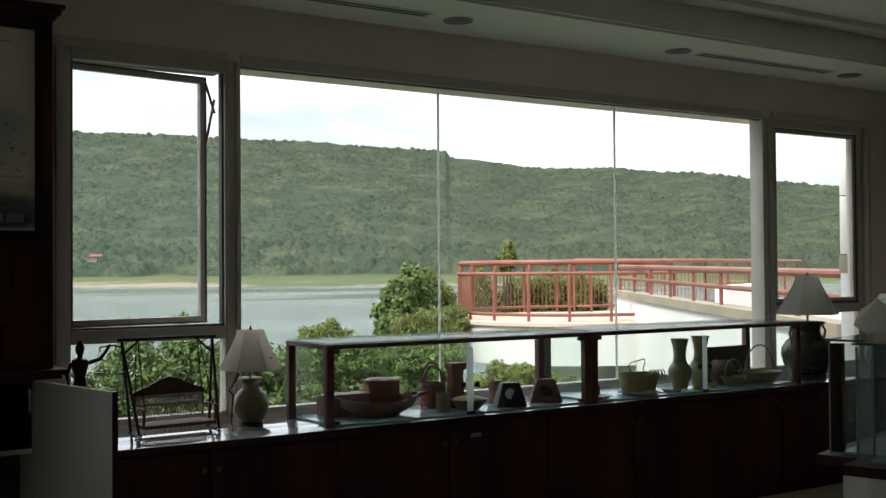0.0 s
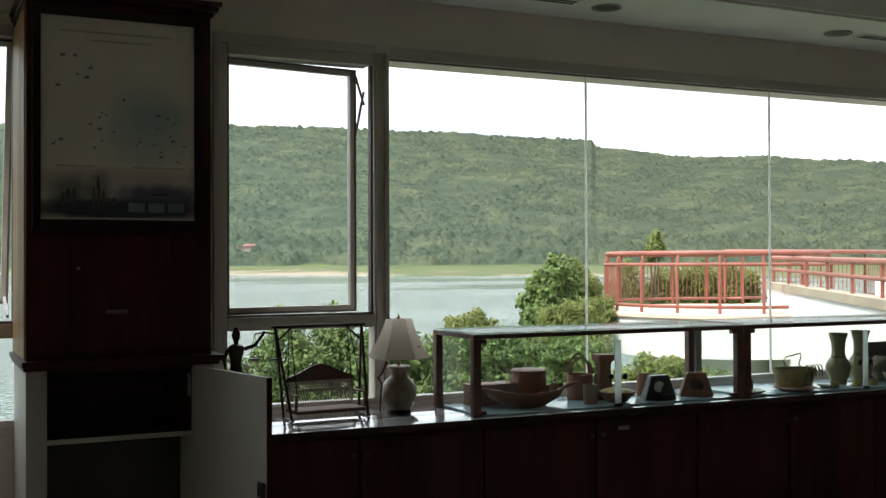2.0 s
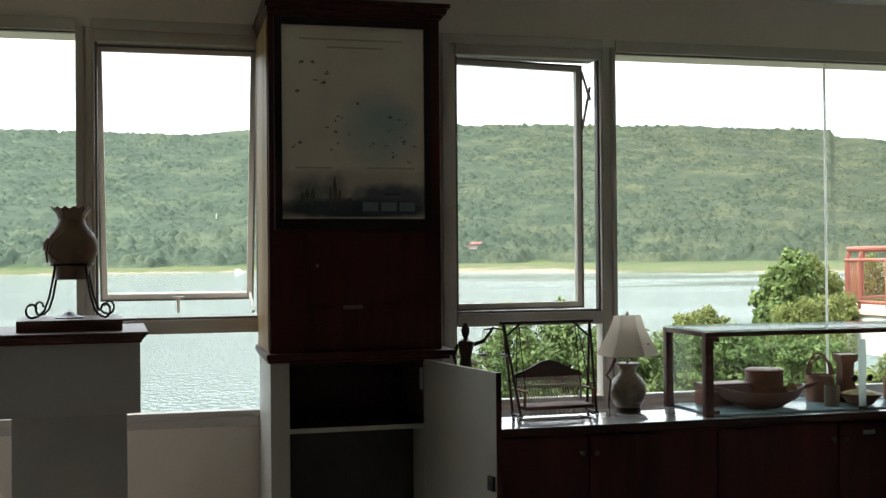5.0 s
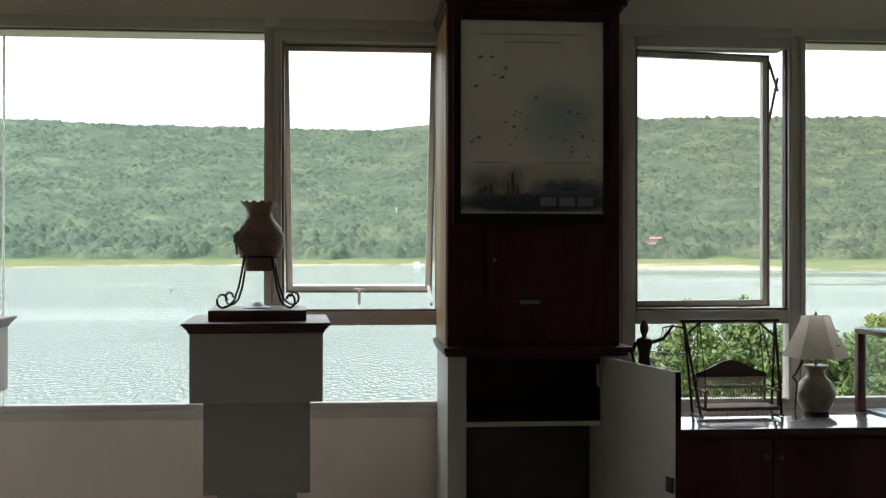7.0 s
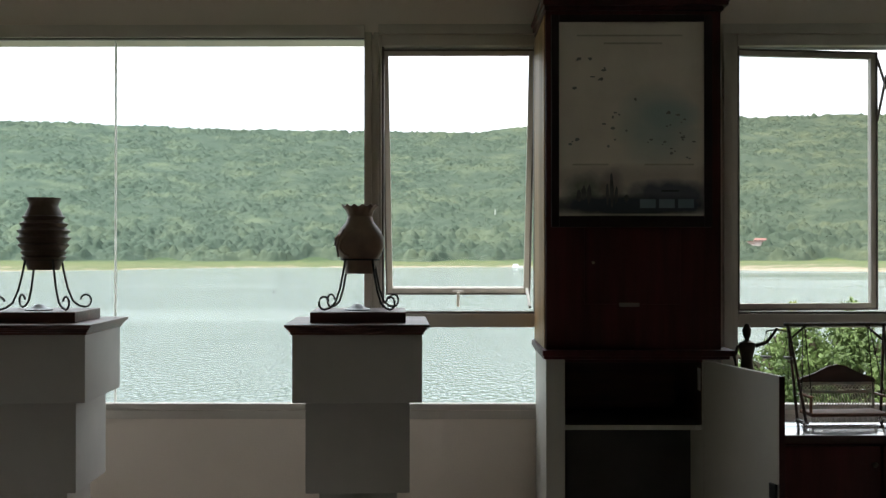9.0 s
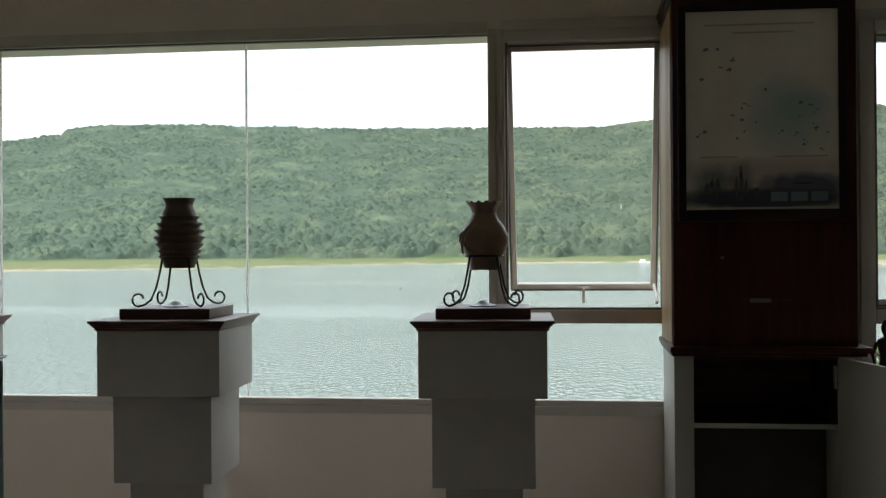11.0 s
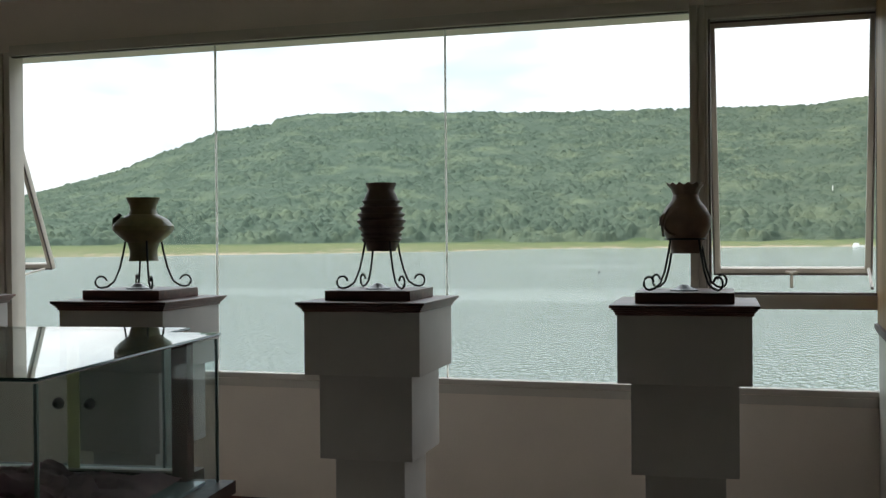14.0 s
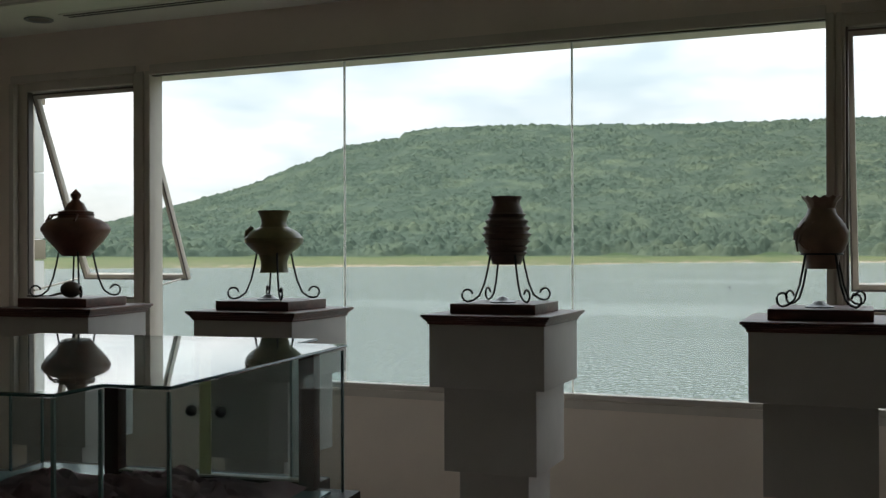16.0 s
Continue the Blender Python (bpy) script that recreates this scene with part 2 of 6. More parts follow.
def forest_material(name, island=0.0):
    """Leaf canopy: deep, mid and yellowish green trees in broad and small patches, bluish haze painted in towards the
    west.
    """
    m = bpy.data.materials.new(name)
    m.use_nodes = True
    t = m.node_tree
    n = t.nodes.new
    b = t.nodes["Principled BSDF"]
    b.inputs["Roughness"].default_value = 0.9
    b.inputs["Specular IOR Level"].default_value = 0.05
    g = n("ShaderNodeNewGeometry")

    def spots(scale, detail, lo, hi):
        noi, mr = n("ShaderNodeTexNoise"), n("ShaderNodeMapRange")
        noi.inputs["Scale"].default_value, noi.inputs["Detail"].default_value = scale, detail
        noi.inputs["Roughness"].default_value = 0.62
        mr.inputs[1].default_value, mr.inputs[2].default_value = lo, hi
        link(t, g.outputs["Position"], noi.inputs["Vector"])
        link(t, noi.outputs[0], mr.inputs[0])
        return mr

    def blend(fac, a, c):
        q = n("ShaderNodeMix")
        q.data_type = "RGBA"
        link(t, fac, q.inputs[0])
        for k, v in ((6, a), (7, c)):
            if isinstance(v, tuple):
                q.inputs[k].default_value = (*v, 1)
            else:
                link(t, v, q.inputs[k])
        return q.outputs[2]

    # distance haze painted in: bluer, paler greens to the west, olive to the east
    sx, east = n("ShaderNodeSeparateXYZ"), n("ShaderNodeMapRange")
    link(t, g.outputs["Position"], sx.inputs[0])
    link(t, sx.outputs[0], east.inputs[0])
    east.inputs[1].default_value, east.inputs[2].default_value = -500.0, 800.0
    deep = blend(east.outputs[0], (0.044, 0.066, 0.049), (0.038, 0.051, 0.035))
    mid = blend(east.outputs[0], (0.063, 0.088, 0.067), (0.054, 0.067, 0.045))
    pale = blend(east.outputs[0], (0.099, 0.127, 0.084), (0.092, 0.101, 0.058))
    low = blend(spots(0.060, 5, 0.36, 0.60).outputs[0], deep, mid)
    col = blend(spots(0.021, 6, 0.48, 0.74).outputs[0], low, pale)
    value = spots(0.35, 5, 0.30, 0.70)
    value.inputs[3].default_value, value.inputs[4].default_value = 0.76, 1.24
    last = value.outputs[0]
    if island:
        v, mu = n("ShaderNodeMapRange"), n("ShaderNodeMath")
        v.inputs[3].default_value, v.inputs[4].default_value = 1 - island, 1 + island
        mu.operation = "MULTIPLY"
        link(t, g.outputs["Random Per Island"], v.inputs[0])
        link(t, v.outputs[0], mu.inputs[0])
        link(t, last, mu.inputs[1])
        last = mu.outputs[0]
    hsv = n("ShaderNodeHueSaturation")
    link(t, col, hsv.inputs["Color"])
    link(t, last, hsv.inputs["Value"])
    link(t, hsv.outputs[0], b.inputs["Base Color"])
    if island:
        out, tl, mx = t.nodes["Material Output"], n("ShaderNodeBsdfTranslucent"), n("ShaderNodeMixShader")
        link(t, hsv.outputs[0], tl.inputs[0])
        mx.inputs[0].default_value = 0.35
        link(t, b.outputs[0], mx.inputs[1])
        link(t, tl.outputs[0], mx.inputs[2])
        link(t, mx.outputs[0], out.inputs[0])
    return m


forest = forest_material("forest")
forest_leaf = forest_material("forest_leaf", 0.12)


def ground_material():
    """Sand at the water's edge, meadow above it, then dark forest floor."""
    m = bpy.data.materials.new("ground_soil")
    m.use_nodes = True
    t = m.node_tree
    n = t.nodes.new
    b = t.nodes["Principled BSDF"]
    b.inputs["Roughness"].default_value = 0.9
    b.inputs["Specular IOR Level"].default_value = 0.1
    g, sx = n("ShaderNodeNewGeometry"), n("ShaderNodeSeparateXYZ")
    link(t, g.outputs["Position"], sx.inputs[0])
    noi = n("ShaderNodeTexNoise")
    noi.inputs["Scale"].default_value, noi.inputs["Detail"].default_value = 0.011, 9
    link(t, g.outputs["Position"], noi.inputs["Vector"])
    mul = n("ShaderNodeMath")
    mul.operation = "MULTIPLY_ADD"
    mul.inputs[1].default_value = 7.0
    noi2, mul2 = n("ShaderNodeTexNoise"), n("ShaderNodeMath")
    noi2.inputs["Scale"].default_value, noi2.inputs["Detail"].default_value = 0.05, 8
    mul2.operation = "MULTIPLY_ADD"
    mul2.inputs[1].default_value = 5.0
    link(t, g.outputs["Position"], noi2.inputs["Vector"])
    noi3, mul3 = n("ShaderNodeTexNoise"), n("ShaderNodeMath")
    noi3.inputs["Scale"].default_value, noi3.inputs["Detail"].default_value = 0.16, 6
    mul3.operation = "MULTIPLY_ADD"
    mul3.inputs[1].default_value = 8.0
    link(t, g.outputs["Position"], noi3.inputs["Vector"])
    link(t, noi3.outputs[0], mul3.inputs[0])
    link(t, sx.outputs[2], mul3.inputs[2])
    link(t, noi2.outputs[0], mul2.inputs[0])
    link(t, mul3.outputs[0], mul2.inputs[2])
    # a bare sandy stretch lies north-east of the house
    ratio, up, down, bare, less = (n("ShaderNodeMath"), n("ShaderNodeMapRange"), n("ShaderNodeMapRange"), n("ShaderNodeMath"), n("ShaderNodeMath"))
    ratio.operation, bare.operation, less.operation = "DIVIDE", "MULTIPLY", "MULTIPLY_ADD"
    link(t, sx.outputs[0], ratio.inputs[0])
    link(t, sx.outputs[1], ratio.inputs[1])
    up.inputs[1].default_value, up.inputs[2].default_value = 0.20, 0.27
    down.inputs[1].default_value, down.inputs[2].default_value = 0.36, 0.41
    down.inputs[3].default_value, down.inputs[4].default_value = 1.0, 0.0
    link(t, ratio.outputs[0], up.inputs[0])
    link(t, ratio.outputs[0], down.inputs[0])
    link(t, up.outputs[0], bare.inputs[0])
    link(t, down.outputs[0], bare.inputs[1])
    less.inputs[1].default_value = -1.7
    link(t, bare.outputs[0], less.inputs[0])
    link(t, mul2.outputs[0], less.inputs[2])
    link(t, noi.outputs[0], mul.inputs[0])
    link(t, less.outputs[0], mul.inputs[2])
    ramp = n("ShaderNodeValToRGB")
    mr = n("ShaderNodeMapRange")
    mr.inputs[1].default_value, mr.inputs[2].default_value = -0.9, 11.6
    link(t, mul.outputs[0], mr.inputs[0])
    link(t, mr.outputs[0], ramp.inputs[0])
    e = ramp.color_ramp.elements
    e[0].position, e[0].color = 0.13, (0.235, 0.195, 0.145, 1)
    e[1].position, e[1].color = 0.80, (0.050, 0.075, 0.038, 1)
    for p, c in ((0.19, (0.20, 0.17, 0.12, 1)), (0.235, (0.090, 0.104, 0.048, 1)), (0.33, (0.070, 0.090, 0.040, 1)), (0.42, (0.104, 0.108, 0.050, 1)), (0.52, (0.078, 0.102, 0.042, 1)), (0.62, (0.06, 0.08, 0.036, 1))):
        k = e.new(p)
        k.color = c
    link(t, ramp.outputs[0], b.inputs["Base Color"])
    return m


def water_material():
    m = bpy.data.materials.new("lake_water")
    m.use_nodes = True
    t = m.node_tree
    n = t.nodes.new
    b = t.nodes["Principled BSDF"]
    b.inputs["Base Color"].default_value = (0.172, 0.206, 0.202, 1)
    b.inputs["Roughness"].default_value = 0.08
    b.inputs["IOR"].default_value = 1.33
    g = n("ShaderNodeNewGeometry")
    mp = n("ShaderNodeMapping")
    mp.inputs["Scale"].default_value = (2.0, 0.55, 1.0)
    link(t, g.outputs["Position"], mp.inputs[0])
    n1, n2 = n("ShaderNodeTexNoise"), n("ShaderNodeTexNoise")
    n1.inputs["Scale"].default_value, n1.inputs["Detail"].default_value = 1.5, 2.2
    n2.inputs["Scale"].default_value, n2.inputs["Detail"].default_value = 0.22, 3
    link(t, mp.outputs[0], n1.inputs["Vector"])
    link(t, mp.outputs[0], n2.inputs["Vector"])
    bp = n("ShaderNodeBump")
    bp.inputs["Strength"].default_value, bp.inputs["Distance"].default_value = 0.7, 1.7
    link(t, n1.outputs[0], bp.inputs["Height"])
    # calm lanes and ruffled patches drawn out by the wind
    mp3, n3, mr3 = n("ShaderNodeMapping"), n("ShaderNodeTexNoise"), n("ShaderNodeMapRange")
    mp3.inputs["Scale"].default_value = (0.0035, 0.016, 1.0)
    n3.inputs["Scale"].default_value, n3.inputs["Detail"].default_value = 1.0, 4
    mr3.inputs[1].default_value, mr3.inputs[2].default_value = 0.26, 0.44
    mr3.inputs[3].default_value, mr3.inputs[4].default_value = 0.06, 0.75
    link(t, g.outputs["Position"], mp3.inputs[0])
    link(t, mp3.outputs[0], n3.inputs["Vector"])
    sw, lee, far, both, calm = n("ShaderNodeSeparateXYZ"), n("ShaderNodeMapRange"), n("ShaderNodeMapRange"), n("ShaderNodeMath"), n("ShaderNodeMath")
    link(t, g.outputs["Position"], sw.inputs[0])
    lee.inputs[1].default_value, lee.inputs[2].default_value = -60.0, 160.0
    far.inputs[1].default_value, far.inputs[2].default_value = 120.0, 420.0
    link(t, sw.outputs[0], lee.inputs[0])
    link(t, sw.outputs[1], far.inputs[0])
    both.operation = "MULTIPLY"
    link(t, lee.outputs[0], both.inputs[0])
    link(t, far.outputs[0], both.inputs[1])
    calm.operation = "MULTIPLY_ADD"
    calm.inputs[1].default_value = -0.21
    link(t, both.outputs[0], calm.inputs[0])
    link(t, n3.outputs[0], calm.inputs[2])
    link(t, calm.outputs[0], mr3.inputs[0])
    link(t, mr3.outputs[0], bp.inputs["Strength"])
    bp2 = n("ShaderNodeBump")
    bp2.inputs["Strength"].default_value, bp2.inputs["Distance"].default_value = 0.35, 0.8
    swell = n("ShaderNodeMath")
    swell.operation = "MULTIPLY"
    swell.inputs[1].default_value = 0.35
    link(t, mr3.outputs[0], swell.inputs[0])
    link(t, swell.outputs[0], bp2.inputs["Strength"])
    link(t, n2.outputs[0], bp2.inputs["Height"])
    link(t, bp2.outputs[0], bp.inputs["Normal"])
    link(t, bp.outputs[0], b.inputs["Normal"])
    return m


ground_soil = ground_material()
lake_water = water_material()


# ---- building helpers ----
def box(bm, x0, x1, y0, y1, z0, z1, bevel=0.0):
    """A box from corner to corner, its edges rounded a little."""
    r = bmesh.ops.create_cube(bm, size=1.0)
    vs = r["verts"]
    for v in vs:
        v.co = Vector(((x0 + x1) / 2 + v.co.x * (x1 - x0), (y0 + y1) / 2 + v.co.y * (y1 - y0), (z0 + z1) / 2 + v.co.z * (z1 - z0)))
    if bevel:
        es = list({e for v in vs for e in v.link_edges})
        bmesh.ops.bevel(bm, geom=es, offset=bevel, segments=2, affect="EDGES", profile=0.6)
    return bm


def boxed(*a, **k):
    return box(bmesh.new(), *a, **k)


def lathe(bm, prof, seg=32, cx=0.0, cy=0.0, wave=None):
    """Turns a profile of (radius, height) round the z axis."""
    rings = []
    for r, z in prof:
        ring = []
        for i in range(seg):
            a = 2 * math.pi * i / seg
            rr, zz = wave(a, r, z) if wave else (r, z)
            ring.append(bm.verts.new((cx + rr * math.cos(a), cy + rr * math.sin(a), zz)))
        rings.append(ring)
    for a, b in zip(rings, rings[1:]):
        for i in range(seg):
            j = (i + 1) % seg
            bm.faces.new((a[i], a[j], b[j], b[i]))
    if prof[0][0] > 1e-4:
        bm.faces.new(rings[0][::-1])
    if prof[-1][0] > 1e-4:
        bm.faces.new(rings[-1])
    return bm


def tube(bm, pts, r, seg=8, r2=None):
    """A round bar through points; r2 is the radius at its far end."""
    pts = [Vector(p) for p in pts]
    rings = []
    up = Vector((0.13, 0.31, 0.94)).normalized()
    for i, p in enumerate(pts):
        d = (pts[min(i + 1, len(pts) - 1)] - pts[max(i - 1, 0)]).normalized()
        s = d.cross(up)
        if s.length < 0.05:
            s = d.cross(Vector((1, 0.2, 0)))
        s.normalize()
        w = s.cross(d).normalized()
        k = r if r2 is None else r + (r2 - r) * i / (len(pts) - 1)
        rings.append([bm.verts.new(p + (s * math.cos(2 * math.pi * j / seg) + w * math.sin(2 * math.pi * j / seg)) * k) for j in range(seg)])
    for a, b in zip(rings, rings[1:]):
        for j in range(seg):
            bm.faces.new((a[j], a[(j + 1) % seg], b[(j + 1) % seg], b[j]))
    bm.faces.new(rings[0][::-1])
    bm.faces.new(rings[-1])
    return bm


def prism(bm, poly, z0, z1):
    """An upright prism over a plan."""
    lo = [bm.verts.new((x, y, z0)) for x, y in poly]
    hi = [bm.verts.new((x, y, z1)) for x, y in poly]
    k = len(poly)
    bm.faces.new(lo[::-1])
    bm.faces.new(hi)
    for i in range(k):
        bm.faces.new((lo[i], lo[(i + 1) % k], hi[(i + 1) % k], hi[i]))
    return bm


def sheet(corners):
    """A single thin sheet through four corners."""
    bm = bmesh.new()
    bm.faces.new([bm.verts.new(c) for c in corners])
    return bm


def pane_y(x0, x1, y, z0, z1):
    return sheet([(x0, y, z0), (x1, y, z0), (x1, y, z1), (x0, y, z1)])


def mesh_of(name, bm, material, smooth=35):
    bmesh.ops.recalc_face_normals(bm, faces=bm.faces[:])
    me = bpy.data.meshes.new(name)
    bm.to_mesh(me)
    bm.free()
    if smooth:
        me.polygons.foreach_set("use_smooth", [True] * len(me.polygons))
        me.set_sharp_from_angle(angle=radians(smooth))
    me.materials.append(material)
    return me


def part(name, bm, material, parent, label="", at=None):
    ob = new(name, mesh_of(name, bm, material))
    ob.parent = parent
    if at is not None:
        ob.matrix_basis = at
    if label:
        ob["label"] = label
    return ob


def thing(name, at, label, category, group="", kind=""):
    e = new(name)
    e.empty_display_size = 0.1
    e.matrix_basis = at
    return tagged(e, label, category, group, kind)


def solid(name, bm, material, label, category, kind="", at=None, group=""):
    ob = new(name, mesh_of(name, bm, material))
    if at is not None:
        ob.matrix_basis = at
    return tagged(ob, label, category, group, kind)


# ---- the room ----
WY = 5.5           # inner face of the window wall
XL, XR, YB = -5.85, 8.0, -4.0
SILL, HEAD = 0.735, 2.615
TR0, TR1 = 1.148, 1.228     # transom
solid("floor", boxed(XL, XR, YB, WY, -0.12, 0.0), floor_tile, "polished warm beige floor of the showroom", "floor", "structure")


def ceiling():
    bm = bmesh.new()
    box(bm, XL, XR, YB, 4.62, 3.16, 3.3)
    box(bm, XL, XR, 4.80, WY, 2.93, 3.3)
    box(bm, XL, XR, 4.62, 4.80, 3.12, 3.3, 0.012)
    box(bm, XL, XR, 4.775, 4.80, 2.945, 3.12, 0.004)
    return bm


solid("ceiling", ceiling(), ceiling_paint, "cream painted ceiling with a lowered soffit above the windows", "ceiling", "structure")
LX0, LX1, RX0, RX1 = -5.52, 0.46, 1.36, 7.71


def wall_north():
    bm = bmesh.new()
    y0, y1 = WY, WY + 0.2
    box(bm, XL - 0.2, XR + 0.2, y0, y1, -0.12, SILL)
    box(bm, XL - 0.2, XR + 0.2, y0, y1 + 0.11, HEAD, 3.3)    # deep lintel over the windows
    for a, b in ((XL - 0.2, LX0), (LX1, RX0), (RX1, XR + 0.2)):
        box(bm, a, b, y0, y1, SILL, HEAD)
    return bm


solid("wall_north", wall_north(), wall_paint, "beige plastered wall pierced by two wide window bands", "wall", "structure")
solid("wall_west", boxed(XL - 0.2, XL, YB, WY, -0.12, 3.3), wall_paint, "plain beige plastered side wall", "wall", "structure")
solid("wall_east", boxed(XR, XR + 0.2, YB, WY, -0.12, 3.3), wall_paint, "plain beige plastered side wall", "wall", "structure")
# unseen back wall, placed near and pale to bounce window light
solid("wall_south", boxed(XL - 0.2, XR + 0.2, YB - 0.2, YB, -0.12, 3.3), wall_paint, "plain beige plastered back wall, unseen, closing the room", "wall", "structure")
solid("baseboard", boxed(XL, 0.44, WY - 0.016, WY, 0.0, 0.075, 0.004), dark_trim, "dark red wooden skirting at the foot of the wall", "baseboard", "structure")
solid("window_ledge", boxed(LX0 - 0.02, 0.43, WY - 0.012, WY + 0.01, SILL - 0.045, SILL - 0.002, 0.003), alu, "grey painted ledge strip below the window glass", "sill", "structure")

FY0, FY1 = WY - 0.003, WY + 0.06   # depth of the aluminium frames


def bar(x0, x1, z0, z1, y0=FY0, y1=FY1, bv=0.004):
    return boxed(x0, x1, y0, y1, z0, z1, bv)


def window_of(name, label):
    return thing(name, pose(0, 0, 0), label, "window", kind="structure")


def frame_bars(win, x0, x1, lw, rw, head=0.055, transom=True):
    """Outer frame of a vent light: jambs, head, foot, and a transom with a fixed light below."""
    # wide jambs are stepped: a proud outer trim, then the frame set back behind it
    for a, b, w, side in ((x0, x0 + lw, lw, 1), (x1 - rw, x1, rw, -1)):
        if w > 0.07:
            c = a + 0.042 if side > 0 else b - 0.042
            part("jamb_trim", bar(min(a, c) if side > 0 else c, c if side > 0 else b, SILL, HEAD, WY - 0.030, WY + 0.06), alu, win)
            part("window_frame", bar(c if side > 0 else a, b if side > 0 else c, SILL, HEAD, WY + 0.012, WY + 0.06), alu, win)
        else:
            part("window_frame", bar(a, b, SILL, HEAD), alu, win)
    part("window_frame", bar(x0 + lw, x1 - rw, HEAD - head, HEAD), alu, win)
    part("drip_bar", bar(x0 + lw, x1 - rw, HEAD - head + 0.004, HEAD - 0.004, FY1 + 0.0005, FY1 + 0.10), alu_dark, win, "dark outer weather bar")
    part("window_frame", bar(x0 + lw, x1 - rw, SILL, SILL + 0.03), alu, win)
    if transom:
        part("transom", bar(x0 + lw, x1 - rw, TR0, TR1 - 0.012), alu, win)
        part("transom", bar(x0 + lw, x1 - rw, TR1 - 0.012, TR1, FY0 + 0.012), alu_dark, win, "dark rubber-edged upper rail")
        part("pane", pane_y(x0 + lw, x1 - rw, WY + 0.036, SILL + 0.03, TR0), pane_glass, win, "clear fixed lower pane")
    part("head_trim", bar(x0, x1, HEAD + 0.001, HEAD + 0.052, WY - 0.014, WY - 0.0005), alu, win)
    part("jamb_gasket", bar(x0 + lw, x0 + lw + 0.012, TR1, HEAD - head, FY0 + 0.02), alu_dark, win)
    part("jamb_gasket", bar(x1 - rw - 0.012, x1 - rw, TR1, HEAD - head, FY0 + 0.02), alu_dark, win)


def sash(win, w, h, at, handle=True, label=""):
    """An opening light: frame, pane and handle, about the corner it swings from."""
    s = part("sash", frame_ring(w, h, 0.036), alu, win, label, at)
    part("pane", pane_y(0.034, w - 0.034, 0.017, -h + 0.034, -0.034), pane_glass, s)
    part("gasket", frame_ring(w, h, 0.010, -0.006, 0.0), alu_dark, s)
    if handle:
        bm = boxed(w / 2 - 0.03, w / 2 + 0.03, -0.018, -0.002, -h + 0.012, -h + 0.026, 0.003)
        box(bm, w / 2 - 0.008, w / 2 + 0.008, -0.03, -0.016, -h - 0.06, -h + 0.022, 0.003)
        part("handle", bm, alu, s, "grey cast window handle")
    return s


def frame_ring(w, h, k, y0=0.0, y1=0.034):
    bm = bmesh.new()
    bv = 0.003
    box(bm, 0, k, y0, y1, -h, 0, bv)
    box(bm, w - k, w, y0, y1, -h, 0, bv)
    box(bm, k, w - k, y0, y1, -k, 0, bv)
    box(bm, k, w - k, y0, y1, -h, -h + k, bv)
    return bm


def fixed_band(name, x0, x1, seams):
    """A wide fixed light of three butt-jointed panes."""
    win = window_of(name, "wide fixed window of three butt-jointed clear panes")
    part("window_frame", bar(x0, x1, HEAD - 0.012, HEAD + 0.05, WY - 0.013, WY + 0.05), alu, win)
    part("glazing_bead", bar(x0, x1, HEAD - 0.020, HEAD - 0.0125, FY0 + 0.012, WY + 0.04, 0.002), alu_dark, win)
    part("window_frame", bar(x0, x1, SILL, SILL + 0.03), alu, win)
    edges = [x0, *seams, x1]
    for a, b in zip(edges, edges[1:]):
        part("pane", pane_y(a + 0.002, b - 0.002, WY + 0.046, SILL + 0.03, HEAD - 0.012), pane_glass, win)
    for s in seams:
        part("silicone_joint", bar(s - 0.0042, s + 0.0042, SILL + 0.03, HEAD - 0.012, WY + 0.039, WY + 0.053, 0.001), seal, win)
    return win


SH = HEAD - 0.06 - TR1
win = window_of("window_1", "aluminium window with its top-hung sash pushed open")
frame_bars(win, LX0, -4.50, 0.115, 0.02)
sash(win, 0.885, SH, pose(-5.400, WY + 0.05, HEAD - 0.065, 22, 0, 0), False, "top-hung aluminium sash standing open")
for sx in (-5.39, -4.53):
    part("stay", tube(bmesh.new(), [(sx, WY + 0.06, TR1 + 0.03), (sx + 0.002, WY + 0.06 + 0.42, TR1 + 0.10)], 0.007, 6), alu, win)


def window_post(x0, x1):
    """A mullion of two stepped uprights with a groove between them."""
    w = x1 - x0
    bm = boxed(x0, x0 + 0.52 * w, WY - 0.010, WY + 0.115, SILL, HEAD + 0.012, 0.004)
    box(bm, x0 + 0.66 * w, x1, WY - 0.010, WY + 0.115, SILL, HEAD + 0.012, 0.004)
    box(bm, x0 + 0.5 * w, x0 + 0.68 * w, WY + 0.006, WY + 0.06, SILL + 0.002, HEAD + 0.010)
    return bm


for name, x0, x1 in (("window_post_1", -4.50, -4.388), ("window_post_2", -0.433, -0.362), ("window_post_3", 2.250, 2.325), ("window_post_4", 6.455, 6.56)):
    solid(name, window_post(x0, x1), alu, "upright grooved aluminium window mullion", "mullion", "structure")
fixed_band("window_2", -4.388, -0.433, (-3.05, -1.696))
win = window_of("window_3", "aluminium window with its top-hung sash ajar")
frame_bars(win, -0.362, LX1, 0.015, 0.03)
sash(win, 0.785, SH, pose(-0.352, WY + 0.04, HEAD - 0.065, 19, 0, 0), True, "top-hung aluminium sash standing ajar")
part("stay", tube(bmesh.new(), [(0.40, WY + 0.05, TR1 + 0.02), (0.41, WY + 0.40, TR1 + 0.10)], 0.008, 6), alu, win)
win = window_of("window_4", "aluminium window with its side-hung sash ajar")
frame_bars(win, RX0, 2.250, 0.08, 0.012)
sash(win, 0.785, SH, pose(1.419, WY + 0.05, HEAD - 0.06, 0, 0, 8), False, "side-hung aluminium sash standing ajar")
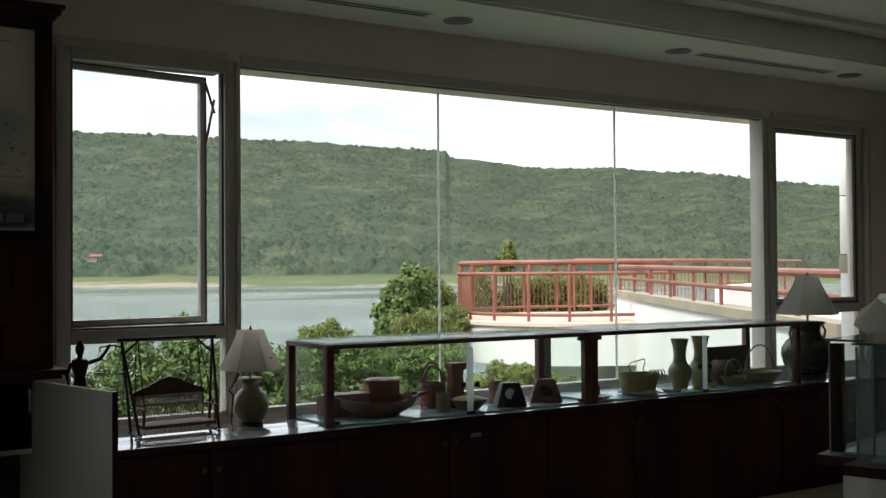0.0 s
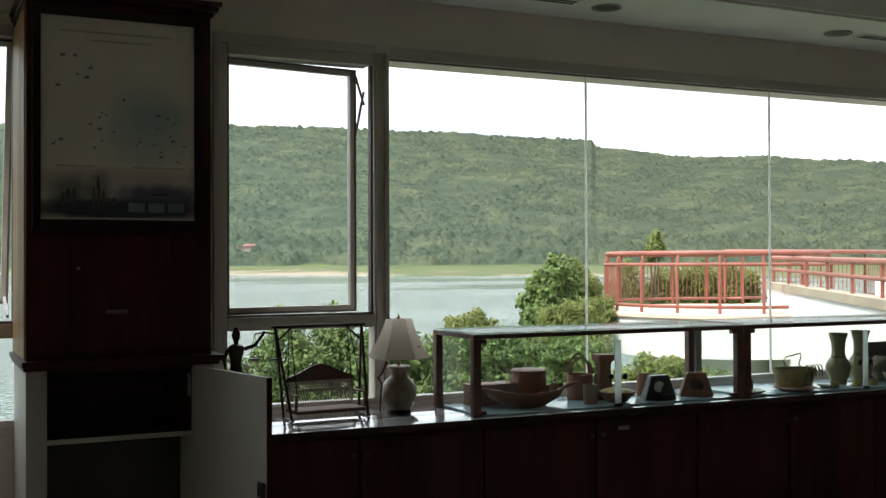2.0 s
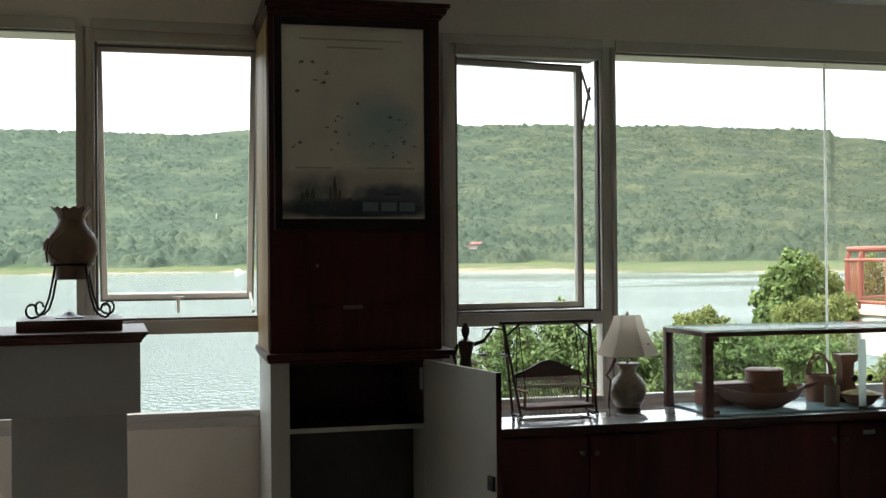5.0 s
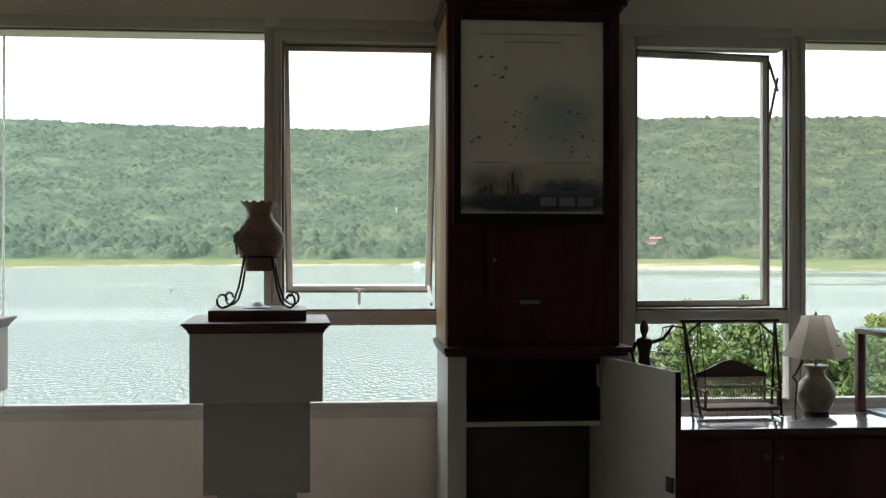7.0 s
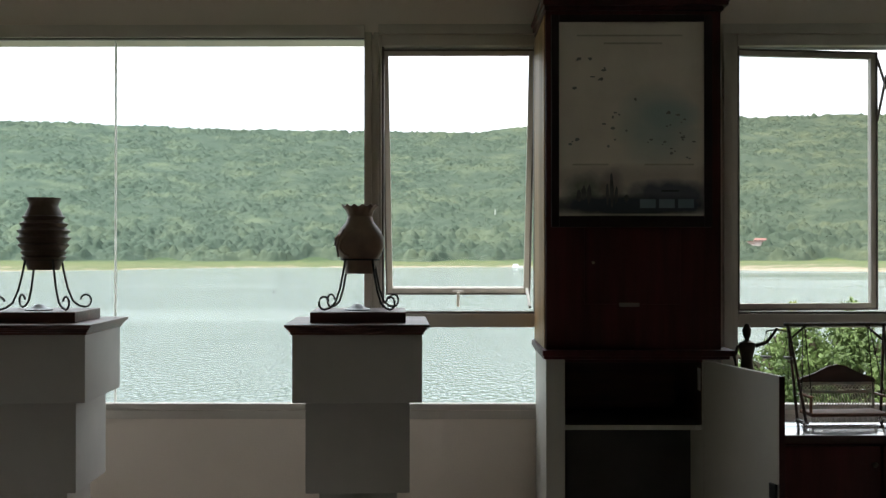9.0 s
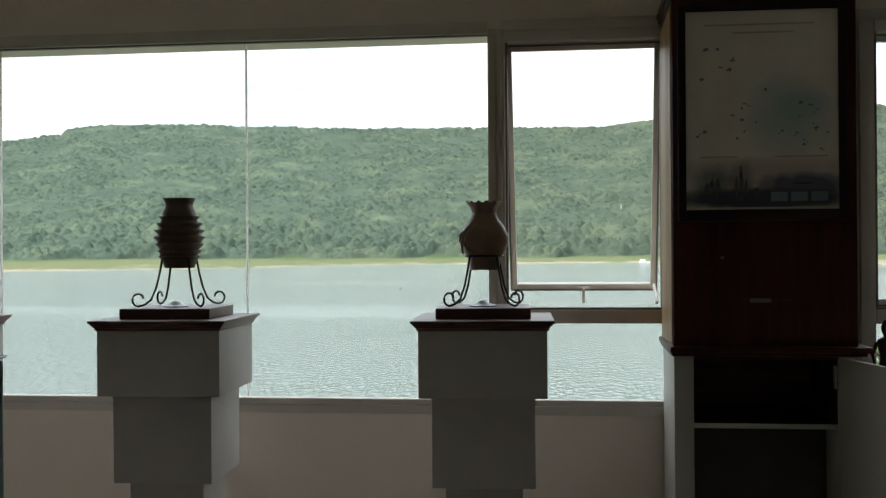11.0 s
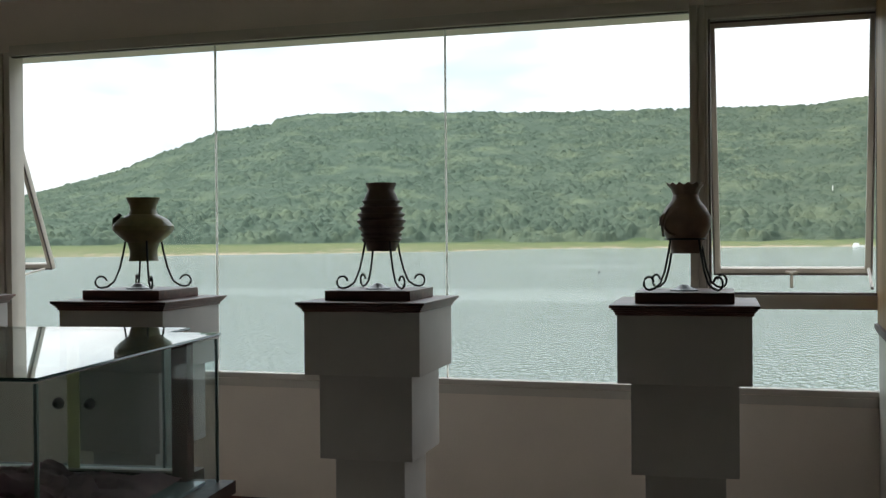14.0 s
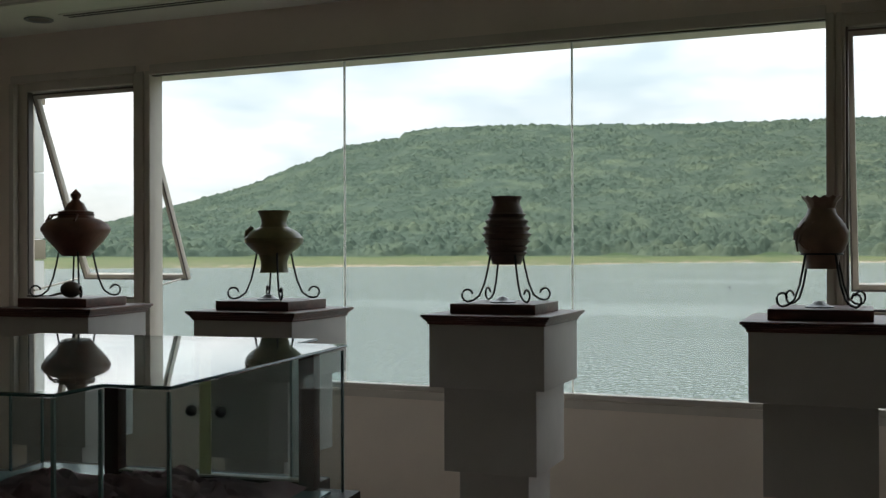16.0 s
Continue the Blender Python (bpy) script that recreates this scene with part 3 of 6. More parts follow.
part("stay", tube(bmesh.new(), [(2.20, WY + 0.05, 2.35), (2.195, WY + 0.16, 2.52)], 0.007, 6), alu_dark, win)
part("stay", tube(bmesh.new(), [(2.195, WY + 0.16, 2.20), (2.20, WY + 0.05, 2.42)], 0.007, 6), alu_dark, win)
fixed_band("window_5", 2.325, 6.455, (3.622, 5.041))
win = window_of("window_6", "aluminium window with a closed sash")
frame_bars(win, 6.56, RX1, 0.03, 0.12)
sash(win, 0.97, SH, pose(6.605, WY + 0.02, HEAD - 0.06), False)


def downlight(x, y):
    e = thing("downlight", pose(x, y, 2.93), "recessed round ceiling downlight, switched off", "ceiling light", "downlights in the soffit")
    part("trim_ring", lathe(bmesh.new(), [(0.062, -0.001), (0.085, -0.001), (0.088, -0.005), (0.082, -0.010), (0.064, -0.006), (0.062, -0.001)], 28), silver, e)
    part("reflector", lathe(bmesh.new(), [(0.0, -0.0015), (0.03, -0.002), (0.062, -0.004)], 24), alu_dark, e, "dark unlit reflector")
    return e


first = downlight(3.52, 5.17)
for x in (1.77, 5.25, 7.02, -1.60, -3.26, -4.95):
    copy_thing(first, pose(x, 5.15, 2.93))


def vent(x0):
    e = thing("ceiling_vent", pose(x0, 5.14, 2.93), "long slotted air diffuser let into the soffit", "air vent", "slot diffusers in the soffit")
    part("frame", boxed(0, 1.36, -0.05, 0.05, -0.006, 0.0, 0.002), ceiling_paint, e)
    for k in (-0.022, 0.022):
        part("slot", boxed(0.02, 1.34, k - 0.011, k + 0.011, -0.0095, -0.0062, 0.001), black_plastic, e, "dark air slot")
    return e


first = vent(1.95)
for x in (5.42, -4.74):
    copy_thing(first, pose(x, 5.14, 2.93))


# ---- tall cabinet with the map ----
def tall_cabinet():
    e = thing("tall_cabinet", pose(0.425, 0, 0), "tall mahogany cabinet with a pale lower cupboard standing open", "cabinet")
    w, yf = 0.78, 4.9
    bm = boxed(0, w, yf, WY - 0.003, 1.085, 2.60, 0.004)
    part("upper_body", bm, mahogany, e)
    part("side_panel", boxed(-0.006, -0.001, yf + 0.02, WY - 0.01, 1.09, 2.585, 0.001), mahogany_light, e, "lighter yellowish side panel")
    bm = bmesh.new()
    for k, (o, z0, z1) in enumerate(((0.012, 2.60, 2.62), (0.03, 2.62, 2.645), (0.045, 2.645, 2.665))):
        box(bm, -o * 0.5, w + o, yf - o, WY - 0.003, z0, z1, 0.005)
    part("cornice", bm, mahogany, e)
    bm = bmesh.new()
    for o, z0, z1 in ((0.05, 1.062, 1.088), (0.032, 1.046, 1.062)):
        box(bm, -o * 0.4, w + o, yf - o, WY - 0.003, z0, z1, 0.005)
    part("ledge", bm, mahogany, e, "moulded mahogany ledge")
    # flap door with its key hole and label
    bm = boxed(0.17, 0.60, yf - 0.008, yf + 0.002, 1.29, 1.66, 0.004)
    d = part("flap_door", bm, mahogany, e)
    part("lock", lathe(bmesh.new(), [(0.0, 0.0), (0.007, 0.0), (0.007, 0.004), (0.0, 0.005)], 12), brass, d, "small brass lock", pose(0.21, yf - 0.008, 1.475, 90, 0, 0))
    part("name_plate", boxed(0.325, 0.415, yf - 0.012, yf - 0.0082, 1.279, 1.297, 0.001), alu_dark, d, "dull metal name plate")
    # lower cupboard
    yl = 4.9
    part("cupboard_side", boxed(0.0, 0.085, yl, WY - 0.01, 0.0, 1.046, 0.003), door_paint, e, "pale painted cupboard side")
    part("cupboard_side", boxed(0.70, w, yl, WY - 0.01, 0.0, 1.046, 0.003), door_paint, e, "pale painted cupboard side")
    # inner boards and shelf top are coloured dark, deepening the open compartments
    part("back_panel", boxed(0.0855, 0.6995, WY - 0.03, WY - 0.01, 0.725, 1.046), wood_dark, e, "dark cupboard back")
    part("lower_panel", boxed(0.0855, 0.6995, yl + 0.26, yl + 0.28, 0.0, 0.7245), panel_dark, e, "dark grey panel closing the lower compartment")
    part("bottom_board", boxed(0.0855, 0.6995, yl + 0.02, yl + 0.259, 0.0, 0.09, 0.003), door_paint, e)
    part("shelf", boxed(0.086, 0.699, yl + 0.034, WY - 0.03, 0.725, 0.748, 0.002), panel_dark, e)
    part("shelf_edge", boxed(0.086, 0.699, yl + 0.03, yl + 0.0335, 0.7255, 0.7475, 0.001), door_paint, e, "dusty pale shelf edge")
    part("top_panel", boxed(0.086, 0.699, yl + 0.01, WY - 0.03, 1.03, 1.0455, 0.002), mahogany, e)
    d = part("door", boxed(0, 0.022, -0.66, 0.0, 0.07, 1.040, 0.003), door_paint, e, "pale cupboard door swung wide open", pose(0.70, yl - 0.006, 0, 0, 0, 12.5))
    part("edge_strip", boxed(-0.001, 0.023, -0.664, -0.6605, 0.07, 1.040, 0.001), mahogany, d, "dark door edge")
    part("lock", boxed(-0.012, -0.0005, -0.65, -0.60, 0.56, 0.62, 0.003), black_plastic, d, "black cupboard latch")
    # plain pale plate put in for the pale thing that hangs here
    part("hinge", boxed(0.690, 0.6955, yl + 0.03, yl + 0.075, 0.90, 1.00, 0.002), label_white, e, "small pale plate in place of something hanging")
    # thin sheets added over the pale inner sides to darken the upper compartment
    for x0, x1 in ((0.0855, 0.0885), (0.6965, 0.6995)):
        part("lining", boxed(x0, x1, yl + 0.03, WY - 0.031, 0.749, 1.029), wood_dark, e, "thin dark sheet added over the inner side")
    return e


tall_cabinet()


def map_print(w, h):
    """The printed sheet: cream paper, a teal lake wash, dusky ground along the foot with reddish and green hills."""
    m = mat("map_print", (0.74, 0.665, 0.575), 0.6, scale=7, color2=(0.63, 0.555, 0.48))
    t = m.node_tree
    n = t.nodes.new
    b = t.nodes["Principled BSDF"]
    last = b.inputs["Base Color"].links[0].from_socket
    tc, sx = n("ShaderNodeTexCoord"), n("ShaderNodeSeparateXYZ")
    link(t, tc.outputs["Object"], sx.inputs[0])

    def wash(last, cx, cz, rx, rz, soft, wobble, scale, color, most):
        """An uneven stain round (cx, cz)."""
        d = []
        for sock, c, r in ((sx.outputs[0], cx, rx), (sx.outputs[2], cz, rz)):
            q, p = n("ShaderNodeMath"), n("ShaderNodeMath")
            q.operation, p.operation = "MULTIPLY_ADD", "POWER"
            q.inputs[1].default_value, q.inputs[2].default_value = 1 / r, -c / r
            a = n("ShaderNodeMath")
            a.operation = "ABSOLUTE"
            link(t, sock, q.inputs[0])
            link(t, q.outputs[0], a.inputs[0])
            link(t, a.outputs[0], p.inputs[0])
            p.inputs[1].default_value = 2.0
            d.append(p)
        add, noi, off, mr, mx = n("ShaderNodeMath"), n("ShaderNodeTexNoise"), n("ShaderNodeMath"), n("ShaderNodeMapRange"), n("ShaderNodeMix")
        link(t, d[0].outputs[0], add.inputs[0])
        link(t, d[1].outputs[0], add.inputs[1])
        noi.inputs["Scale"].default_value, noi.inputs["Detail"].default_value = scale, 5
        link(t, tc.outputs["Object"], noi.inputs["Vector"])
        off.operation = "MULTIPLY_ADD"
        off.inputs[1].default_value = wobble
        link(t, noi.outputs[0], off.inputs[0])
        link(t, add.outputs[0], off.inputs[2])
        mr.inputs[1].default_value, mr.inputs[2].default_value = 1.0 + wobble * 0.5 - soft, 1.0 + wobble * 0.5 + soft
        mr.inputs[3].default_value, mr.inputs[4].default_value = most, 0.0
        link(t, off.outputs[0], mr.inputs[0])
        mx.data_type = "RGBA"
        link(t, mr.outputs[0], mx.inputs[0])
        link(t, last, mx.inputs[6])
        mx.inputs[7].default_value = (*color, 1)
        return mx.outputs[2]

    for spec in ((0.44, 0.40, 0.15, 0.15, 0.9, 1.2, 9.0, (0.34, 0.44, 0.43), 0.75),
                 (0.50, 0.45, 0.11, 0.06, 0.8, 1.2, 14.0, (0.30, 0.42, 0.42), 0.6),
                 (0.30, 0.17, 0.34, 0.05, 0.9, 1.6, 10.0, (0.40, 0.33, 0.29), 0.7),
                 (0.12, 0.10, 0.09, 0.075, 0.8, 1.8, 22.0, (0.10, 0.14, 0.11), 0.85),
                 (0.235, 0.10, 0.05, 0.10, 0.7, 1.6, 24.0, (0.20, 0.16, 0.15), 0.8),
                 (0.50, 0.10, 0.19, 0.055, 0.6, 1.2, 16.0, (0.07, 0.08, 0.12), 0.95),
                 (0.33, 0.045, 0.40, 0.046, 0.5, 0.8, 18.0, (0.045, 0.05, 0.07), 1.0)):
        last = wash(last, *spec)
    link(t, last, b.inputs["Base Color"])
    return m


def wall_map():
    """Framed tourist map: pale sheet with scattered marks and a dark skyline along its foot."""
    e = thing("framed_map", pose(0.482, 4.9, 1.683), "pale illustrated map in a dark frame on the cabinet", "picture")
    w, h = 0.645, 0.865
    bm = bmesh.new()
    for x0, x1, z0, z1 in ((-0.034, 0, -0.05, h + 0.03), (w, w + 0.034, -0.05, h + 0.03), (0, w, h, h + 0.03), (0, w, -0.05, 0)):
        box(bm, x0, x1, -0.028, -0.002, z0, z1, 0.004)
    part("frame", bm, frame_black, e)
    part("sheet", boxed(0, w, -0.012, -0.006, 0, h), map_print(w, h), e, "faded cream map sheet with a dusky landscape along its foot")
    rnd = random.Random(5)

    def mark(name, x, z, a, b, material, n=7, dy=0.0):
        bm = bmesh.new()
        vs = [bm.verts.new((x + a * (0.7 + 0.5 * rnd.random()) * math.cos(2 * math.pi * k / n), -0.0122 - dy, z + b * (0.7 + 0.5 * rnd.random()) * math.sin(2 * math.pi * k / n))) for k in range(n)]
        bm.faces.new(vs)
        part(name, bm, material, e)

    pale_blue = mat("map_blue", (0.20, 0.26, 0.30), 0.7, vary=0.1, scale=15)
    ink = mat("map_ink", (0.27, 0.27, 0.25), 0.7, vary=0.2, scale=30)
    navy = mat("map_navy", (0.085, 0.09, 0.105), 0.7, vary=0.3, scale=20)
    for x, z in ((0.09, 0.70), (0.14, 0.70), (0.15, 0.62), (0.20, 0.65), (0.19, 0.61), (0.07, 0.57), (0.34, 0.52), (0.25, 0.46), (0.27, 0.45), (0.24, 0.44), (0.20, 0.41), (0.24, 0.39), (0.25, 0.34), (0.22, 0.31), (0.05, 0.32), (0.08, 0.34), (0.30, 0.38), (0.49, 0.46), (0.53, 0.45), (0.56, 0.43), (0.48, 0.40), (0.54, 0.37), (0.55, 0.35), (0.47, 0.33), (0.41, 0.34), (0.50, 0.28), (0.60, 0.33), (0.57, 0.26), (0.50, 0.30)):
        mark("map_mark", x, z, 0.005 + 0.008 * rnd.random(), 0.003 + 0.006 * rnd.random(), ink, 7, 0.0006)
        if rnd.random() < 0.5:
            mark("map_mark", x + rnd.uniform(-0.018, 0.018), z + rnd.uniform(-0.014, 0.014), 0.006, 0.004, ink, 5, 0.0009)
    # pointed towers and trees in the landscape
    dusk = mat("map_dusk", (0.13, 0.13, 0.135), 0.7, vary=0.3, scale=24)
    for k, (x, z, a, b) in enumerate(((0.235, 0.12, 0.010, 0.075), (0.215, 0.095, 0.008, 0.045), (0.255, 0.09, 0.009, 0.04), (0.11, 0.10, 0.012, 0.035), (0.135, 0.095, 0.010, 0.045), (0.09, 0.085, 0.012, 0.03), (0.30, 0.08, 0.012, 0.018))):
        mark("tower", x, z, a, b, dusk, 9, 0.0008 + 0.0002 * k)
    part("writing_bar", boxed(0.455, 0.535, -0.0132, -0.0125, 0.108, 0.116), navy, e, "dark line of writing")
    part("sheet_margin", boxed(0.01, 0.635, -0.0134, -0.0122, 0.003, 0.010), paper, e, "pale worn lower margin")
    for x in (0.36, 0.445, 0.53):
        part("photo", boxed(x, x + 0.07, -0.0136, -0.0128, 0.035, 0.075), pale_blue, e, "small pale photograph")
    for z, x0, x1 in ((0.80, 0.08, 0.55), (0.765, 0.2, 0.46), (0.225, 0.06, 0.22), (0.225, 0.38, 0.6)):
        part("writing_bar", boxed(x0, x1, -0.0128, -0.0121, z, z + 0.008), MATS["map_line"] if "map_line" in MATS else mat("map_line", (0.52, 0.47, 0.38), 0.7), e)
    return e


wall_map()
# ---- pedestals with pots ----
# plan place and turn of each pedestal
PEDS = [(-0.391, 4.704, 2.9), (-1.749, 4.684, 2.5), (-2.910, 4.56, 2.5), (-4.065, 4.47, 9.3)]


def pedestal():
    """Three diminishing painted blocks under a dark moulded top."""
    e = thing("pedestal", pose(0, 0, 0), "grey painted stepped pedestal with a dark wooden moulded top", "pedestal", "pedestals along the window")
    part("upper_block", boxed(-0.262, 0.262, -0.275, 0.275, 0.911, 1.188, 0.003), ped_paint, e)
    part("middle_block", boxed(-0.212, 0.212, -0.225, 0.225, 0.537, 0.909, 0.003), ped_paint, e)
    part("lower_block", boxed(-0.160, 0.160, -0.170, 0.170, 0.0, 0.535, 0.003), ped_paint, e)
    bm = bmesh.new()
    for o, z0, z1 in ((0.008, 1.186, 1.198), (0.014, 1.198, 1.207), (0.022, 1.207, 1.216), (0.030, 1.216, 1.229)):
        box(bm, -0.262 - o, 0.262 + o, -0.275 - o, 0.275 + o, z0, z1, 0.004)
    part("moulded_top", bm, case_wood, e, "dark red moulded wooden top")
    return e


def plinth():
    e = thing("display_board", pose(0, 0, 1.229), "dark wooden board lying on the pedestal", "board", "boards under the pots")
    part("board", boxed(-0.197, 0.197, -0.19, 0.19, 0.0005, 0.045, 0.004), case_wood, e)
    return e


def pot_stand(r, h, spread=0.155):
    """A wrought iron ring on four legs that end in scrolls."""
    e = thing("pot_stand", pose(0, 0, 0), "black wrought-iron stand with four scrolled legs", "pot stand", "iron pot stands")
    bm = bmesh.new()
    tube(bm, [(r * math.cos(a), r * math.sin(a), h) for a in [2 * math.pi * k / 24 for k in range(25)]], 0.0045, 6)
    part("ring", bm, iron, e)
    for k in range(4):
        a = math.pi / 4 + k * math.pi / 2
        c, s = math.cos(a), math.sin(a)
        pts = [(r, h), (r + 0.012, h * 0.72), (r + 0.03, h * 0.40), (r + 0.055, h * 0.15), (r + 0.085, 0.012), (r + 0.110, 0.0065)]
        q = []
        for j in range(9):
            b = -math.pi / 2 + j * (1.45 * math.pi) / 8
            q.append((r + 0.113 + 0.031 * math.cos(b) * (1 - 0.03 * j), 0.036 + 0.030 * math.sin(b) * (1 - 0.03 * j)))
        part("leg", tube(bmesh.new(), [(x * c, x * s, z) for x, z in pts + q], 0.0050, 7), iron, e)
    return e


def dish():
    e = thing("metal_dish", pose(0, 0, 0), "small polished metal lid lying on the board", "dish", "metal lids under the pots")
    part("dish_body", lathe(bmesh.new(), [(0.0, 0.0), (0.055, 0.0), (0.058, 0.004), (0.045, 0.008), (0.03, 0.014), (0.018, 0.024), (0.0, 0.028)], 28), silver, e)
    return e


ped, brd = pedestal(), plinth()
ped.matrix_basis = pose(PEDS[0][0], PEDS[0][1], 0, 0, 0, PEDS[0][2])
brd.matrix_basis = pose(PEDS[0][0], PEDS[0][1], 1.229, 0, 0, PEDS[0][2])
for x, y, r in PEDS[1:]:
    copy_thing(ped, pose(x, y, 0, 0, 0, r))
    copy_thing(brd, pose(x, y, 1.229, 0, 0, r))
ZT = 1.2745
stand = pot_stand(0.082, 0.215)
stand.matrix_basis = pose(PEDS[0][0], PEDS[0][1] + 0.02, ZT)
copy_thing(stand, pose(PEDS[1][0], PEDS[1][1] + 0.02, ZT, 0, 0, 2))
pot_stand(0.082, 0.235).matrix_basis = pose(PEDS[2][0], PEDS[2][1] + 0.02, ZT, 0, 0, -3)
pot_stand(0.084, 0.240).matrix_basis = pose(PEDS[3][0], PEDS[3][1] + 0.02, ZT, 0, 0, 4)
lid = dish()
lid.matrix_basis = pose(PEDS[0][0] - 0.005, PEDS[0][1] - 0.03, ZT)
for x, y, r in PEDS[1:3]:
    copy_thing(lid, pose(x, y - 0.03, ZT))


def inner(prof, k=0.006):
    """Closes a vessel profile with an inner wall, so that its mouth is open."""
    return prof + [(max(r - k, 0.004), z - (0.0 if i else 0.001)) for i, (r, z) in enumerate(reversed(prof)) if z > prof[0][1] + 0.02] + [(0.0, prof[0][1] + 0.02)]


def pot_scalloped():
    e = thing("pot", pose(PEDS[0][0], PEDS[0][1] + 0.02, ZT + 0.155), "brown glazed pot with a wavy scalloped rim", "pot")
    prof = [(0.062, 0.0), (0.066, 0.02), (0.070, 0.05), (0.088, 0.075), (0.105, 0.115), (0.103, 0.155), (0.085, 0.190), (0.060, 0.220), (0.052, 0.245), (0.060, 0.270), (0.078, 0.292)]

    def wave(a, r, z):
        k = max(0.0, (z - 0.262) / 0.03)
        return r * (1 + 0.02 * k * math.cos(14 * a)), z + 0.0048 * k * math.cos(14 * a)

    part("vessel", lathe(bmesh.new(), inner(prof), 84, wave=wave), clay, e)
    bm = bmesh.new()
    tube(bm, [(-0.062, -0.062, 0.19), (-0.085, -0.062, 0.15), (-0.093, -0.058, 0.11), (-0.088, -0.05, 0.07)], 0.005, 6)
    tube(bm, [(-0.02, -0.082, 0.190), (-0.05, -0.085, 0.165), (-0.075, -0.075, 0.135), (-0.080, -0.068, 0.105), (-0.060, -0.078, 0.085), (-0.035, -0.085, 0.075)], 0.0055, 7)
    tube(bm, [(-0.045, -0.088, 0.155), (-0.022, -0.098, 0.140), (-0.012, -0.100, 0.120)], 0.0045, 6)
    tube(bm, [(-0.085, -0.055, 0.165), (-0.100, -0.040, 0.150), (-0.103, -0.025, 0.120)], 0.0055, 6)
    part("relief", bm, clay, e, "moulded creature relief on the shoulder")
    return e


def pot_ribbed():
    e = thing("pot", pose(PEDS[1][0], PEDS[1][1] + 0.02, ZT + 0.170), "dark brown jar with raised horizontal ribs", "pot")
    prof = [(0.055, 0.0), (0.064, 0.03), (0.080, 0.055)]
    for k in range(6):
        z = 0.075 + k * 0.030
        r = 0.094 - 0.0045 * abs(k - 2.2) ** 1.5
        prof += [(r - 0.008, z - 0.012), (r, z - 0.003), (r + 0.003, z + 0.004), (r - 0.006, z + 0.009)]
    prof += [(0.062, 0.250), (0.052, 0.272), (0.052, 0.285), (0.058, 0.300), (0.060, 0.310)]
    part("vessel", lathe(bmesh.new(), inner([(r * 1.17, z) for r, z in prof]), 40), clay_dark, e)
    return e


def pot_waisted():
    e = thing("pot", pose(PEDS[2][0], PEDS[2][1] + 0.02, ZT + 0.13), "olive celadon pot with a flared neck and low wide belly", "pot")
    prof = [(0.074, 0.0), (0.068, 0.015), (0.066, 0.05), (0.078, 0.090), (0.118, 0.120), (0.146, 0.150), (0.148, 0.172), (0.118, 0.206), (0.070, 0.230), (0.062, 0.250), (0.066, 0.275), (0.078, 0.300), (0.083, 0.312)]
    part("vessel", lathe(bmesh.new(), inner([(r * 0.965, z * 0.965) for r, z in prof]), 40), celadon, e)
    bm = bmesh.new()
    tube(bm, [(-0.09, -0.06, 0.22), (-0.125, -0.05, 0.20), (-0.142, -0.03, 0.165)], 0.009, 6)
    tube(bm, [(-0.10, -0.03, 0.222), (-0.135, -0.045, 0.18)], 0.007, 6)
    part("relief", bm, celadon, e, "moulded relief on the shoulder")
    return e


def pot_lidded():
    e = thing("lidded_jar", pose(PEDS[3][0], PEDS[3][1] + 0.02, ZT + 0.212), "dark reddish jar with a pointed knobbed lid", "jar")
    prof = [(0.066, 0.0), (0.076, 0.004), (0.109, 0.043), (0.157, 0.095), (0.183, 0.138), (0.184, 0.152), (0.170, 0.176), (0.132, 0.198), (0.100, 0.207), (0.095, 0.220), (0.102, 0.228)]
    part("vessel", lathe(bmesh.new(), [(r * 0.95, z * 0.96) for r, z in prof], 44), clay_red, e)
    lidp = [(0.094, 0.2285), (0.095, 0.240), (0.062, 0.249), (0.050, 0.270), (0.043, 0.286), (0.024, 0.300), (0.019, 0.309), (0.028, 0.323), (0.028, 0.337), (0.012, 0.352), (0.0, 0.366)]
    part("lid", lathe(bmesh.new(), [(r * 0.95, z * 0.96 + 0.0005) for r, z in lidp], 36), clay_red, e, "domed lid with a pointed knob")
    for k in range(3):
        a = math.radians(200 + 55 * k)
        part("relief", tube(bmesh.new(), [(0.10 * math.cos(a), 0.10 * math.sin(a), 0.215), (0.135 * math.cos(a + 0.1), 0.135 * math.sin(a + 0.1), 0.213), (0.160 * math.cos(a), 0.160 * math.sin(a), 0.180)], 0.006, 7), clay_red, e, "moulded shoulder lug")
    return e


pot_scalloped(), pot_ribbed(), pot_waisted(), pot_lidded()
e = thing("gourd_shell", pose(PEDS[3][0] + 0.075, PEDS[3][1] - 0.10, ZT), "small dark round gourd with a stalk on the board", "ornament")
bm = bmesh.new()
bmesh.ops.create_uvsphere(bm, u_segments=20, v_segments=14, radius=0.05)
for v in bm.verts:
    v.co = Vector((v.co.x * 1.05, v.co.y, v.co.z * 0.85 + 0.043))
part("shell", bm, clay_dark, e)
part("stalk", tube(bmesh.new(), [(-0.03, 0, 0.03), (-0.09, 0.0, 0.018), (-0.15, 0.01, 0.008)], 0.008, 6, 0.004), clay_dark, e)


# ---- low counter and its cases ----
CZ, CF = 0.715, 4.85


